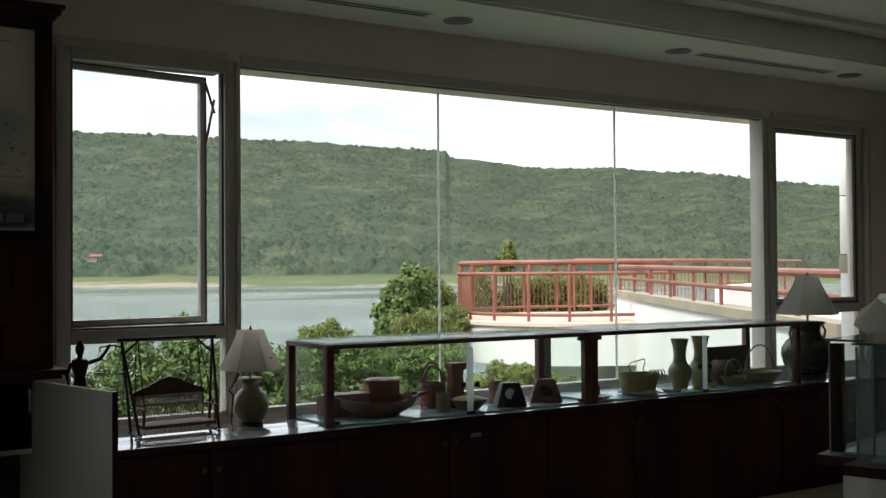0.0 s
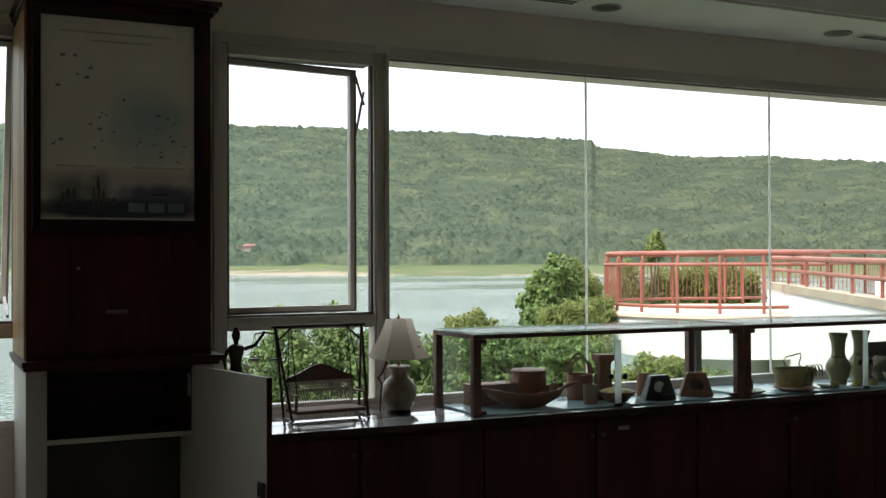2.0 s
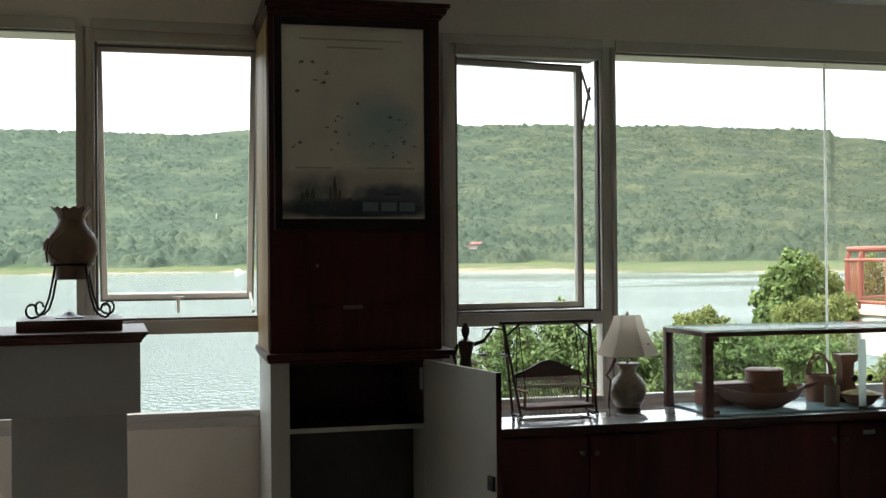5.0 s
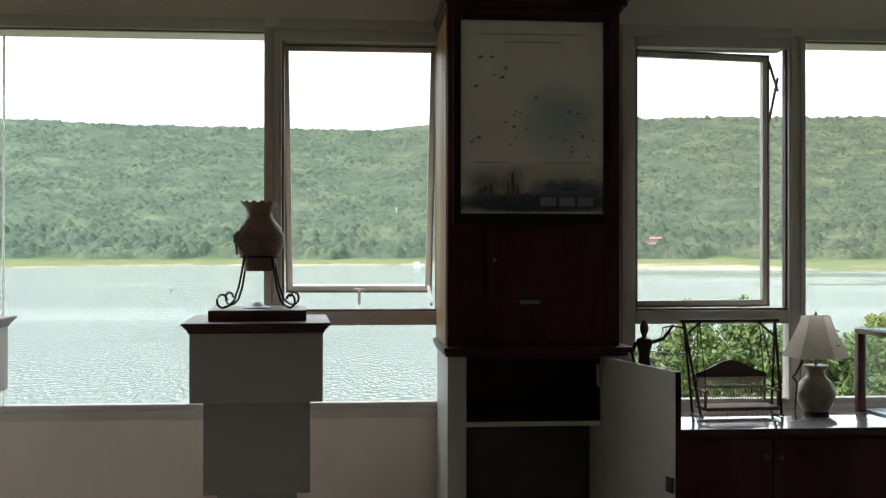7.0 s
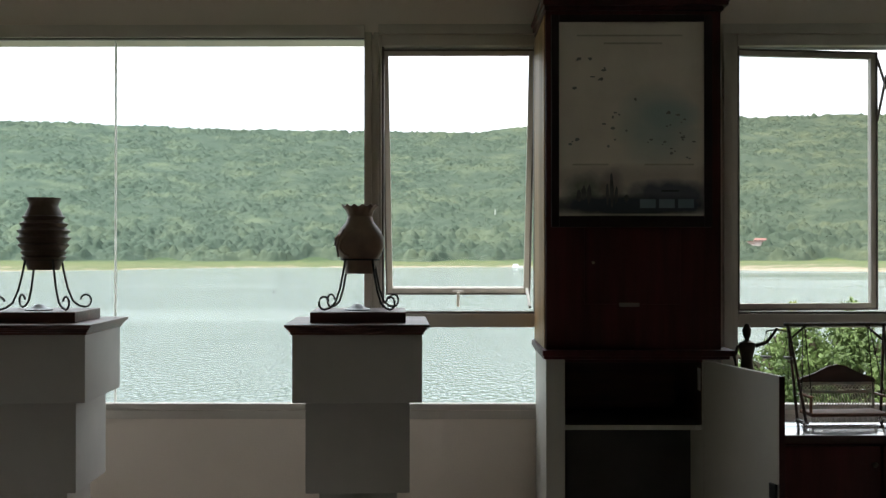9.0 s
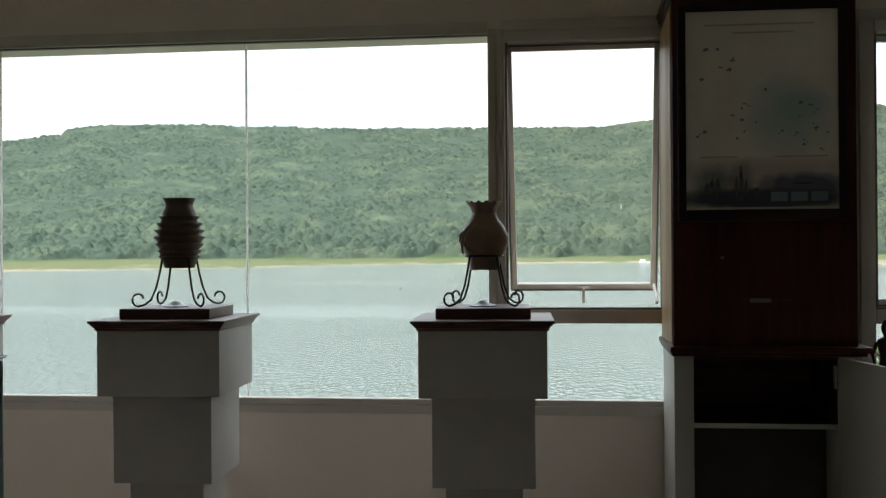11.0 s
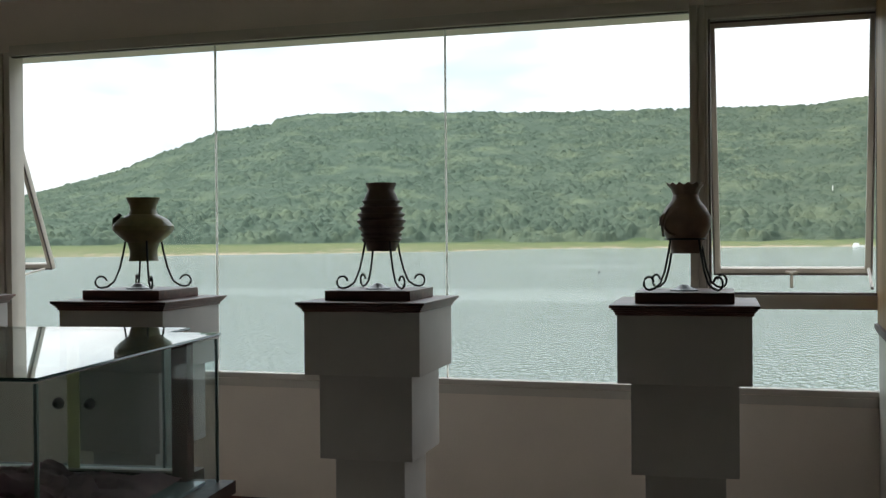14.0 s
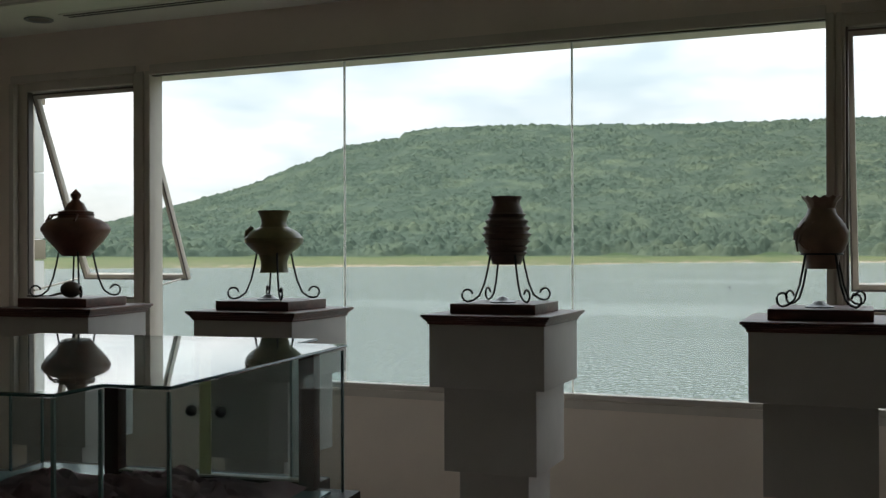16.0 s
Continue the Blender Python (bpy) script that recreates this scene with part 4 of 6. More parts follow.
def low_unit(w):
    e = thing("low_cabinet", pose(0, 0, 0), "dark mahogany low cabinet with two doors under the worktop", "cabinet", "low cabinets under the windows")
    part("body", boxed(0.002, w - 0.002, CF + 0.04, WY - 0.004, 0.0, CZ - 0.036, 0.003), mahogany, e)
    for k in range(2):
        x0 = k * w / 2 + 0.006
        d = part("door", boxed(x0, x0 + w / 2 - 0.009, CF + 0.02, CF + 0.039, 0.07, CZ - 0.05, 0.004), mahogany, e)
        kx = w / 2 + (-0.035 if k == 0 else 0.035)
        part("knob", lathe(bmesh.new(), [(0.0, 0.0), (0.008, 0.0), (0.007, 0.012), (0.013, 0.020), (0.010, 0.027), (0.0, 0.029)], 14), dull_knob, d, "small round dull brass knob", pose(kx, CF + 0.02, 0.585, 90, 0, 0))
    return e


UX0, UW = 1.24, 1.33
unit = low_unit(UW)
unit.matrix_basis = pose(UX0, 0, 0)
for k in range(1, 5):
    copy_thing(unit, pose(UX0 + k * UW, 0, 0))
wt_thing = thing("worktop", pose(0, 0, 0), "long grey laminated worktop under the windows", "worktop")
part("slab", boxed(UX0, 7.96, CF + 0.006, WY - 0.006, CZ - 0.034, CZ, 0.003), counter_top, wt_thing)
part("front_edge", boxed(UX0, 7.96, CF, CF + 0.0055, CZ - 0.034, CZ - 0.001, 0.002), board_wood, wt_thing, "dark wooden front edging")
solid("counter_label", boxed(3.375, 3.445, CF + 0.016, CF + 0.019, 0.60, 0.622, 0.0008), label_grey, "small greyish label stuck on a cabinet door", "label")


def showcase(x0, x1, label):
    """A long low case: dark wooden frame, glass all round, sliding doors in front."""
    e = thing("display_case", pose(x0, 0, 0), label, "display case", "long cases on the worktop")
    w, y0, y1, zt = x1 - x0, CF + 0.05, 5.38, 1.135
    p = 0.042
    for px, py, n in ((0, y0, 0), (w - p, y0, 0), (0, y1 - p, 1), (w - p, y1 - p, 1)):
        part("post", boxed(px, px + p, py, py + p, CZ + 0.0005, zt - 0.028, 0.004), case_wood, e)
    bm = bmesh.new()
    for a in ((0, w, y0, y0 + p), (0, w, y1 - p, y1), (0, p, y0 + p, y1 - p), (w - p, w, y0 + p, y1 - p)):
        box(bm, *a, zt - 0.028, zt - 0.004, 0.004)
    part("top_frame", bm, case_wood, e)
    for sx in (p, w - p - 0.035):
        part("corner_bracket", boxed(sx, sx + 0.035, y0 + 0.004, y0 + 0.034, zt - 0.052, zt - 0.0285, 0.006), case_wood, e)
        part("corner_bracket", boxed(sx, sx + 0.035, y0 + 0.004, y0 + 0.034, CZ + 0.0125, CZ + 0.032, 0.006), case_wood, e)
    part("top_glass", boxed(0.002, w - 0.002, y0 + 0.002, y1 - 0.002, zt - 0.0035, zt + 0.004, 0.001), top_glass, e, "thick greenish glass top")
    part("floor_board", boxed(p, w - p, y0 + 0.01, y1 - 0.01, CZ + 0.0005, CZ + 0.012, 0.002), shelf_blue, e, "pale blue floor of the case")
    part("end_glass", sheet([(0.018, y0 + p, CZ + 0.012), (0.018, y1 - p, CZ + 0.012), (0.018, y1 - p, zt - 0.03), (0.018, y0 + p, zt - 0.03)]), show_glass, e)
    part("end_glass", sheet([(w - 0.018, y0 + p, CZ + 0.012), (w - 0.018, y1 - p, CZ + 0.012), (w - 0.018, y1 - p, zt - 0.03), (w - 0.018, y0 + p, zt - 0.03)]), show_glass, e)
    part("back_glass", pane_y(p, w - p, y1 - 0.02, CZ + 0.012, zt - 0.03), show_glass, e)
    m = w * 0.505
    for k, (a, b) in enumerate(((p, m + 0.02), (m - 0.02, w - p))):
        g = part("sliding_glass", pane_y(a, b, y0 + 0.012 + 0.012 * k, CZ + 0.014, zt - 0.03), show_glass, e, "clear sliding glass door")
        kx = m - 0.045 if k == 0 else m + 0.045
        part("knob", lathe(bmesh.new(), [(0.0, 0.0), (0.016, 0.0), (0.017, 0.006), (0.010, 0.012), (0.0, 0.013)], 16), black_plastic, g, "round black finger knob", pose(kx, y0 + 0.009, CZ + 0.165, 90, 0, 0))
    part("meeting_strip", boxed(m - 0.020, m + 0.020, y0 + 0.003, y0 + 0.009, CZ + 0.014, zt - 0.06, 0.002), seal, e, "pale plastic meeting strip")
    part("lock", boxed(m - 0.025, m + 0.025, y0 - 0.004, y0 + 0.003, CZ + 0.004, CZ + 0.022, 0.003), black_plastic, e, "black case lock")
    return e


showcase(2.53, 4.255, "long glass display case with dark wooden frame, filled with wooden ware")
showcase(4.27, 6.12, "long glass display case with dark wooden frame, filled with green pottery")
# ---- things on the worktop ----
def table_lamp(at, label, body_mat, k=1.0, shade=(0.168, 0.066, 0.203), shade_z=0.285, shade_tilt=0.0, twist=0.0, wide=1.0, cloth=None, ears=False):
    """Vase base of height 0.24 k, stem, and an six-sided flared shade of (foot radius, top radius, height)."""
    e = thing("table_lamp", at, label, "table lamp")
    prof = [(0.060, 0.020), (0.074, 0.030), (0.092, 0.065), (0.100, 0.100), (0.097, 0.130), (0.078, 0.160), (0.052, 0.180), (0.045, 0.198), (0.050, 0.216), (0.066, 0.232), (0.063, 0.238), (0.0, 0.238)]
    part("base", lathe(bmesh.new(), [(r * k * wide, z * k) for r, z in prof], 36), body_mat, e, "round glazed ceramic vase base")
    for side in ((-1, 1) if ears else ()):
        part("ear_handle", tube(bmesh.new(), [(side * 0.05 * k * wide, 0, 0.215 * k), (side * 0.085 * k * wide, 0, 0.222 * k), (side * 0.105 * k * wide, 0, 0.195 * k), (side * 0.092 * k * wide, 0, 0.150 * k)], 0.009, 8), body_mat, e)
    part("foot", lathe(bmesh.new(), [(0.066 * k * wide, 0.0), (0.068 * k * wide, 0.006), (0.064 * k * wide, 0.0195 * k), (0.0, 0.0195 * k)], 36), wood_dark, e, "dark round foot")
    part("stem", tube(bmesh.new(), [(0, 0, 0.236 * k), (0, 0, shade_z + 0.06)], 0.008, 10), brass, e)
    part("socket", lathe(bmesh.new(), [(0.018, shade_z + 0.005), (0.020, shade_z + 0.01), (0.020, shade_z + 0.06), (0.010, shade_z + 0.07)], 16), black_plastic, e)
    m = Matrix.Translation((0, 0, shade_z)) @ pose(0, 0, 0, shade_tilt, 0, -35 if shade_tilt else 0) @ pose(0, 0, 0, 0, 0, twist)
    n, r0, r1, h = 6, *shade

    def rad(u):
        return r1 + (r0 - r1) * (1 - u) ** 1.25

    bm = bmesh.new()
    rings = [[bm.verts.new((rad(j / 6) * math.cos(2 * math.pi * i / n), rad(j / 6) * math.sin(2 * math.pi * i / n), h * j / 6)) for i in range(n)] for j in range(7)]
    for a, b in zip(rings, rings[1:]):
        for i in range(n):
            bm.faces.new((a[i], a[(i + 1) % n], b[(i + 1) % n], b[i]))
    s = part("shade", bm, cloth or shade_lit, e, "pale six-sided cloth shade", m)
    if not cloth:
        s.data.materials.append(shade_deep)
        for p in s.data.polygons:
            p.material_index = p.index % 2
        part("tag", boxed(-0.014, 0.014, -0.0012, 0.0, 0.0, 0.007), tag_brown, s, "tiny brown tag", pose(0.0, -(rad(0.32) * 0.872) - 0.002, h * 0.28, -30, 0, -twist))
    for i in range(n):
        a = 2 * math.pi * i / n
        part("seam", tube(bmesh.new(), [((rad(j / 6) + 0.001) * math.cos(a), (rad(j / 6) + 0.001) * math.sin(a), h * j / 6) for j in range(7)], 0.0013, 5), cloth or shade_lit, s)
    part("finial", lathe(bmesh.new(), [(0.003, h - 0.02), (0.006, h), (0.010, h + 0.008), (0.004, h + 0.018), (0.0, h + 0.026)], 12), brass, s)
    part("spider", tube(bmesh.new(), [(-r1, 0, h - 0.006), (r1, 0, h - 0.006)], 0.002, 5), brass, s)
    return e


tag_brown = mat("tag_brown", (0.22, 0.10, 0.06), 0.6)
table_lamp(pose(2.272, 5.25, CZ), "table lamp with cream vase base and pale pleated shade", mat("cream_glaze", (0.37, 0.285, 0.20), 0.3, vary=0.3, scale=12, bump=0.3, bscale=40), k=1.03, wide=0.92, shade=(0.160, 0.066, 0.203), twist=40)
grey_cloth = cloudy("grey_cloth", (0.48, 0.48, 0.42))
dark_glaze = mat("dark_glaze", (0.035, 0.042, 0.028), 0.25, vary=0.3, scale=8)
table_lamp(pose(6.42, 5.08, CZ), "large table lamp with dark green jar base and grey shade", dark_glaze, k=1.70, shade=(0.225, 0.075, 0.275), shade_z=0.455, twist=24, wide=1.08, cloth=grey_cloth, ears=True)
table_lamp(pose(7.14, 5.0, CZ), "table lamp with dark jar base and a crooked grey shade", dark_glaze, k=1.3, shade=(0.20, 0.07, 0.24), shade_z=0.36, shade_tilt=36, wide=0.9, cloth=grey_cloth)
e = thing("lamp_cord", pose(2.158, 5.23, CZ), "dark twisted ribbon cord hanging at the lamp", "cord")
part("cord", tube(bmesh.new(), [(0.04, 0, 0.27), (0.025, 0, 0.24), (-0.0, 0.0, 0.20), (-0.012, 0, 0.19), (0.012, 0, 0.16), (0.005, 0, 0.10), (0.0, 0, 0.03), (0.01, 0.01, 0.005)], 0.008, 6, 0.003), wood_dark, e)


pale_cane = mat("pale_cane", (0.68, 0.62, 0.52), 0.4, vary=0.2, scale=30)


def swing_bench():
    """Model garden swing: leaning iron frame with a small wooden bench hung in it."""
    e = thing("model_swing", pose(1.834, 5.24, CZ, 0, 0, 4) @ Matrix.Diagonal((0.955, 1, 1, 1)), "miniature garden swing with metal frame and carved wooden bench", "model swing")
    lx, rx, zt = -0.245, 0.245, 0.465
    for s in (-1, 1):
        for q in (-1, 1):
            part("frame_leg", tube(bmesh.new(), [(s * 0.245, 0.0, zt), (-0.175 if s < 0 else 0.255, q * 0.055, 0.006)], 0.0075, 8), wood_dark, e)
        part("foot_bar", tube(bmesh.new(), [(-0.175 if s < 0 else 0.255, -0.075, 0.007), (-0.175 if s < 0 else 0.255, 0.075, 0.007)], 0.006, 8), bronze, e)
        part("brace", tube(bmesh.new(), [(s * 0.24, 0, zt - 0.075), (s * 0.15, 0, zt - 0.003)], 0.006, 6), bronze, e)
        for q in (-1, 1):
            part("chain", tube(bmesh.new(), [(s * 0.165, q * 0.01, zt), (s * 0.185 + 0.035, q * 0.06, 0.13)], 0.0028, 5), bronze, e)
    part("top_bar", tube(bmesh.new(), [(lx - 0.02, 0, zt), (rx + 0.02, 0, zt)], 0.008, 8), bronze, e)
    b = part("bench", boxed(-0.208, 0.208, -0.085, 0.07, 0.060, 0.078, 0.004), wood_mid, e)
    for z in (0.155, 0.195):
        part("back_rail", boxed(-0.193, 0.193, 0.062, 0.072, z, z + 0.016, 0.002), pale_cane, b)
    for s in (-1, 1):
        part("back_post", boxed(s * 0.200 - 0.006, s * 0.200 + 0.006, 0.060, 0.074, 0.0785, 0.205, 0.002), pale_cane, b)
    for k in range(25):
        x = -0.19 + 0.38 * k / 24
        part("spindle", tube(bmesh.new(), [(x, 0.067, 0.075), (x + 0.012, 0.067, 0.115), (x, 0.067, 0.155)], 0.0036, 5), pale_cane, b)
    for k in range(19):
        x = -0.185 + 0.37 * k / 18
        part("lattice", tube(bmesh.new(), [(x - 0.012, 0.067, 0.169), (x + 0.012, 0.067, 0.195)], 0.0032, 5), pale_cane, b)
        part("lattice", tube(bmesh.new(), [(x + 0.012, 0.067, 0.169), (x - 0.012, 0.067, 0.195)], 0.0032, 5), pale_cane, b)
    bm = prism(bmesh.new(), [(-0.214, 0.212), (0.214, 0.212), (0.204, 0.232), (0.13, 0.255), (0.05, 0.290), (0.0, 0.300), (-0.05, 0.290), (-0.13, 0.255), (-0.204, 0.232)], 0, 0.012)
    for v in bm.verts:
        v.co = Vector((v.co.x, 0.061 + v.co.z, v.co.y))
    part("crest", bm, wood_dark, b, "carved dark crest board")
    for s in (-1, 1):
        part("arm_rest", boxed(s * 0.208 - 0.012, s * 0.208 + 0.012, -0.08, 0.07, 0.150, 0.160, 0.003), wood_mid, b)
        part("arm_post", boxed(s * 0.208 - 0.006, s * 0.208 + 0.006, -0.075, -0.062, 0.0785, 0.150, 0.002), wood_mid, b)
    for k in range(14):
        x = -0.19 + 0.38 * k / 13
        part("apron_scroll", tube(bmesh.new(), [(x - 0.014, -0.07, 0.058), (x - 0.004, -0.07, 0.034), (x + 0.008, -0.07, 0.036), (x + 0.014, -0.07, 0.056)], 0.0038, 5), pale_cane, b)
    b.matrix_basis = pose(0.035, 0, -0.022) @ Matrix.Diagonal((0.93, 1, 0.97, 1))
    return e


swing_bench()


def scales_figurine():
    """Small statuette holding up a pair of scales, one plain mesh."""
    bm = bmesh.new()
    lathe(bm, [(0.055, 0.0), (0.058, 0.02), (0.050, 0.03), (0.054, 0.10), (0.052, 0.20), (0.046, 0.255), (0.036, 0.295), (0.033, 0.315), (0.044, 0.350), (0.053, 0.380), (0.044, 0.396), (0.016, 0.406), (0.014, 0.416), (0.022, 0.428), (0.027, 0.447), (0.026, 0.462), (0.018, 0.474), (0.016, 0.480), (0.010, 0.488), (0.0, 0.490)], 20)
    for v in bm.verts:
        v.co.x, v.co.y = v.co.x * 0.86, v.co.y * 0.66
    tube(bm, [(0.045, 0, 0.380), (0.10, 0.0, 0.395), (0.13, 0.0, 0.43), (0.155, 0, 0.465)], 0.011, 8, 0.007)
    tube(bm, [(-0.043, 0, 0.380), (-0.066, 0, 0.325), (-0.058, -0.02, 0.27)], 0.011, 8, 0.008)
    tube(bm, [(0.10, 0, 0.452), (0.155, 0, 0.460), (0.215, 0, 0.448)], 0.004, 6)
    for x, z in ((0.10, 0.452), (0.215, 0.448)):
        for d in (-0.026, 0.026):
            tube(bm, [(x, 0, z), (x + d, 0, z - 0.125)], 0.0018, 5)
        lathe(bm, [(0.012, z - 0.137), (0.030, z - 0.127), (0.030, z - 0.123), (0.0, z - 0.126)], 16, x, 0)
    return bm


solid("figurine", scales_figurine(), bronze, "dark bronze figurine holding up a pair of scales", "statue", at=pose(1.405, 5.22, CZ) @ Matrix.Diagonal((0.92, 0.92, 0.96, 1)))

# ---- wooden ware in the first case ----
BZ = CZ + 0.0125


def boat_tray():
    e = thing("boat_tray", pose(2.93, 5.08, BZ), "boat-shaped brown wooden tray with pointed handles", "tray")
    bm = bmesh.new()
    rings = []
    for j, (k, z) in enumerate(((0.55, 0.0), (0.85, 0.03), (1.0, 0.085), (0.95, 0.085), (0.80, 0.035), (0.4, 0.012))):
        ring = []
        for i in range(28):
            a = 2 * math.pi * i / 28
            c, s = math.cos(a), math.sin(a)
            ring.append(bm.verts.new((0.225 * k * c * (1 + 0.12 * abs(c) ** 6), 0.115 * k * s, z + 0.03 * k * c ** 4)))
        rings.append(ring)
    for a, b in zip(rings, rings[1:]):
        for i in range(28):
            bm.faces.new((a[i], a[(i + 1) % 28], b[(i + 1) % 28], b[i]))
    bm.faces.new(rings[0][::-1])
    bm.faces.new(rings[-1])
    part("tray_bowl", bm, wood_mid, e)
    for s in (-1, 1):
        part("handle", tube(bmesh.new(), [(s * 0.235, 0, 0.095), (s * 0.29, 0, 0.105), (s * 0.33, 0, 0.12)], 0.014, 8, 0.006), wood_mid, e)
    return e


boat_tray()


def canister(x, y, r, h, material, label, lid=False, handle=False, name="canister", cat="box"):
    e = thing(name, pose(x, y, BZ), label, cat)
    prof = [(r * 0.96, 0.0), (r, 0.008), (r, h - 0.006), (r * 0.98, h)]
    part("vessel", lathe(bmesh.new(), prof + [(r * 0.9, h), (r * 0.88, 0.02), (0.0, 0.018)] if not lid else prof, 32), material, e)
    if lid:
        part("lid", lathe(bmesh.new(), [(r * 1.02, h + 0.0005), (r * 1.02, h + 0.012), (r * 0.9, h + 0.018), (0.02, h + 0.019), (0.0, h + 0.019)], 32), material, e)
    if handle:
        for o in (-0.01, 0.012):
            part("handle", tube(bmesh.new(), [(r * 0.96 * math.cos(a), o, h + (0.10 + o) * math.sin(a)) for a in [math.pi * k / 14 for k in range(15)]], 0.006, 6), material, e, "arched bent-wood handle")
    return e


canister(3.03, 5.22, 0.098, 0.165, wood_mid, "round brown turned wooden box with a flat lid", True)
canister(3.36, 5.22, 0.072, 0.14, wood_mid, "brown wooden basket with an arched handle", handle=True, name="basket", cat="basket")
canister(3.30, 5.02, 0.038, 0.105, clay, "plain brown cylindrical wooden cup", name="cup", cat="cup")
canister(3.80, 5.20, 0.055, 0.12, wood_mid, "round brown wooden pot", name="pot", cat="pot")
e = thing("low_box", pose(2.80, 5.24, BZ), "long low brown wooden box", "box")
part("box_body", boxed(-0.13, 0.13, -0.06, 0.06, 0.0, 0.10, 0.006), wood_mid, e)
part("lid", boxed(-0.134, 0.134, -0.064, 0.064, 0.1003, 0.115, 0.004), wood_mid, e)
e = thing("egg", pose(3.10, 5.07, BZ + 0.092), "smooth pale wooden egg standing on the tray", "ornament")
bm = bmesh.new()
bmesh.ops.create_uvsphere(bm, u_segments=18, v_segments=12, radius=0.026)
for v in bm.verts:
    v.co.z *= 1.15
part("egg_body", bm, mahogany_light, e)
e = thing("bowl", pose(3.47, 5.02, BZ), "shallow brown bowl filled with golden pieces", "bowl")
part("bowl_body", lathe(bmesh.new(), [(0.05, 0.0), (0.06, 0.006), (0.105, 0.055), (0.108, 0.06), (0.100, 0.058), (0.0, 0.05)], 32), wood_mid, e)
gold_fill = mat("gold_fill", (0.55, 0.38, 0.12), 0.5, vary=0.3, scale=40, bump=0.4, bscale=60)
part("filling", lathe(bmesh.new(), [(0.094, 0.0515), (0.08, 0.066), (0.04, 0.076), (0.0, 0.078)], 24), gold_fill, e, "golden filling")
e = thing("carved_block", pose(3.475, 5.16, BZ), "tall waisted brown wooden block with a flared top", "carving")
bm = lathe(bmesh.new(), [(0.068, 0.0), (0.066, 0.02), (0.052, 0.09), (0.046, 0.17), (0.048, 0.205), (0.066, 0.222), (0.068, 0.25)], 4)
bmesh.ops.rotate(bm, verts=bm.verts[:], cent=(0, 0, 0), matrix=Matrix.Rotation(radians(38), 3, "Z"))
part("carving", bm, wood_mid, e)


def wedge_clock(x, y, material, rot, label):
    e = thing("desk_ornament", pose(x, y, BZ, 0, 0, rot), label, "ornament", "wedge ornaments")
    bm = prism(bmesh.new(), [(-0.095, 0.0), (0.095, 0.0), (0.052, 0.135), (-0.052, 0.135)], -0.04, 0.04)
    for v in bm.verts:
        v.co = Vector((v.co.x, v.co.z * (1 - v.co.y * 2.2), v.co.y + 0.0005))
    bmesh.ops.bevel(bm, geom=bm.edges[:], offset=0.004, segments=2, affect="EDGES")
    part("block", bm, material, e)
    for px, pz, r, mm in ((-0.012, 0.075, 0.030, shade_cloth if material is black_plastic else wood_dark), (0.012, 0.065, 0.024, black_plastic)):
        part("disc", lathe(bmesh.new(), [(0.0, 0.0), (r, 0.0), (r, 0.006), (0.0, 0.007)], 22), mm, e, "round inlaid disc", pose(px, -0.035, pz, 90, 0, 0))
    part("ledge", boxed(-0.02, 0.075, -0.062, -0.040, 0.0005, 0.035, 0.006), material, e)
    return e


wedge_clock(3.735, 5.0, black_plastic, -12, "black wedge-shaped desk ornament with a pale disc")
wedge_clock(4.02, 5.03, wood_mid, -30, "brown wooden wedge-shaped desk ornament with dark disc")

# ---- green pottery in the second case ----


def plate(x, y, r, material, label):
    e = thing("plate", pose(x, y, BZ), label, "plate", "plates in the case")
    part("plate_body", lathe(bmesh.new(), [(r * 0.6, 0.0), (r * 0.65, 0.004), (r, 0.016), (r, 0.019), (r * 0.65, 0.009), (0.0, 0.008)], 36), material, e)
    return e


pale_glaze = mat("pale_glaze", (0.50, 0.47, 0.40), 0.3, vary=0.1, scale=14)
plate(4.40, 4.99, 0.075, pale_glaze, "small pale glazed saucer on the shelf")
plate(4.72, 4.99, 0.13, mat("pink_glaze", (0.50, 0.33, 0.27), 0.3, vary=0.1, scale=14), "pinkish brown glazed oval plate")
plate(4.98, 4.99, 0.06, pale_glaze, "tiny pale glazed saucer beside the basket")
canister(4.43, 5.08, 0.04, 0.07, clay, "small brown pottery cup", name="cup", cat="cup")


def wire_basket():
    e = thing("wire_basket", pose(4.82, 5.10, BZ + 0.0), "woven olive basket with a curling wire handle", "basket")
    prof = [(0.105, 0.0), (0.125, 0.01), (0.145, 0.10), (0.150, 0.118), (0.142, 0.118), (0.120, 0.02), (0.0, 0.015)]
    bm = lathe(bmesh.new(), prof, 36)
    for v in bm.verts:
        v.co.y *= 0.62
    part("bowl", bm, wicker, e)
    bm = bmesh.new()
    tube(bm, [(-0.06, 0, 0.12), (-0.085, 0, 0.16), (-0.07, 0, 0.185), (0.05, 0, 0.205), (0.055, 0, 0.18), (0.035, 0, 0.14), (0.06, 0, 0.118)], 0.004, 6)
    for k in range(5):
        x = 0.02 + k * 0.026
        tube(bm, [(x, -0.09, 0.10), (x - 0.02, -0.095, 0.125), (x - 0.012, -0.092, 0.145), (x + 0.008, -0.092, 0.13), (x + 0.012, -0.095, 0.07)], 0.0045, 6)
    part("wire_handle", bm, wicker, e, "curled wire handle and rim")
    return e


wire_basket()


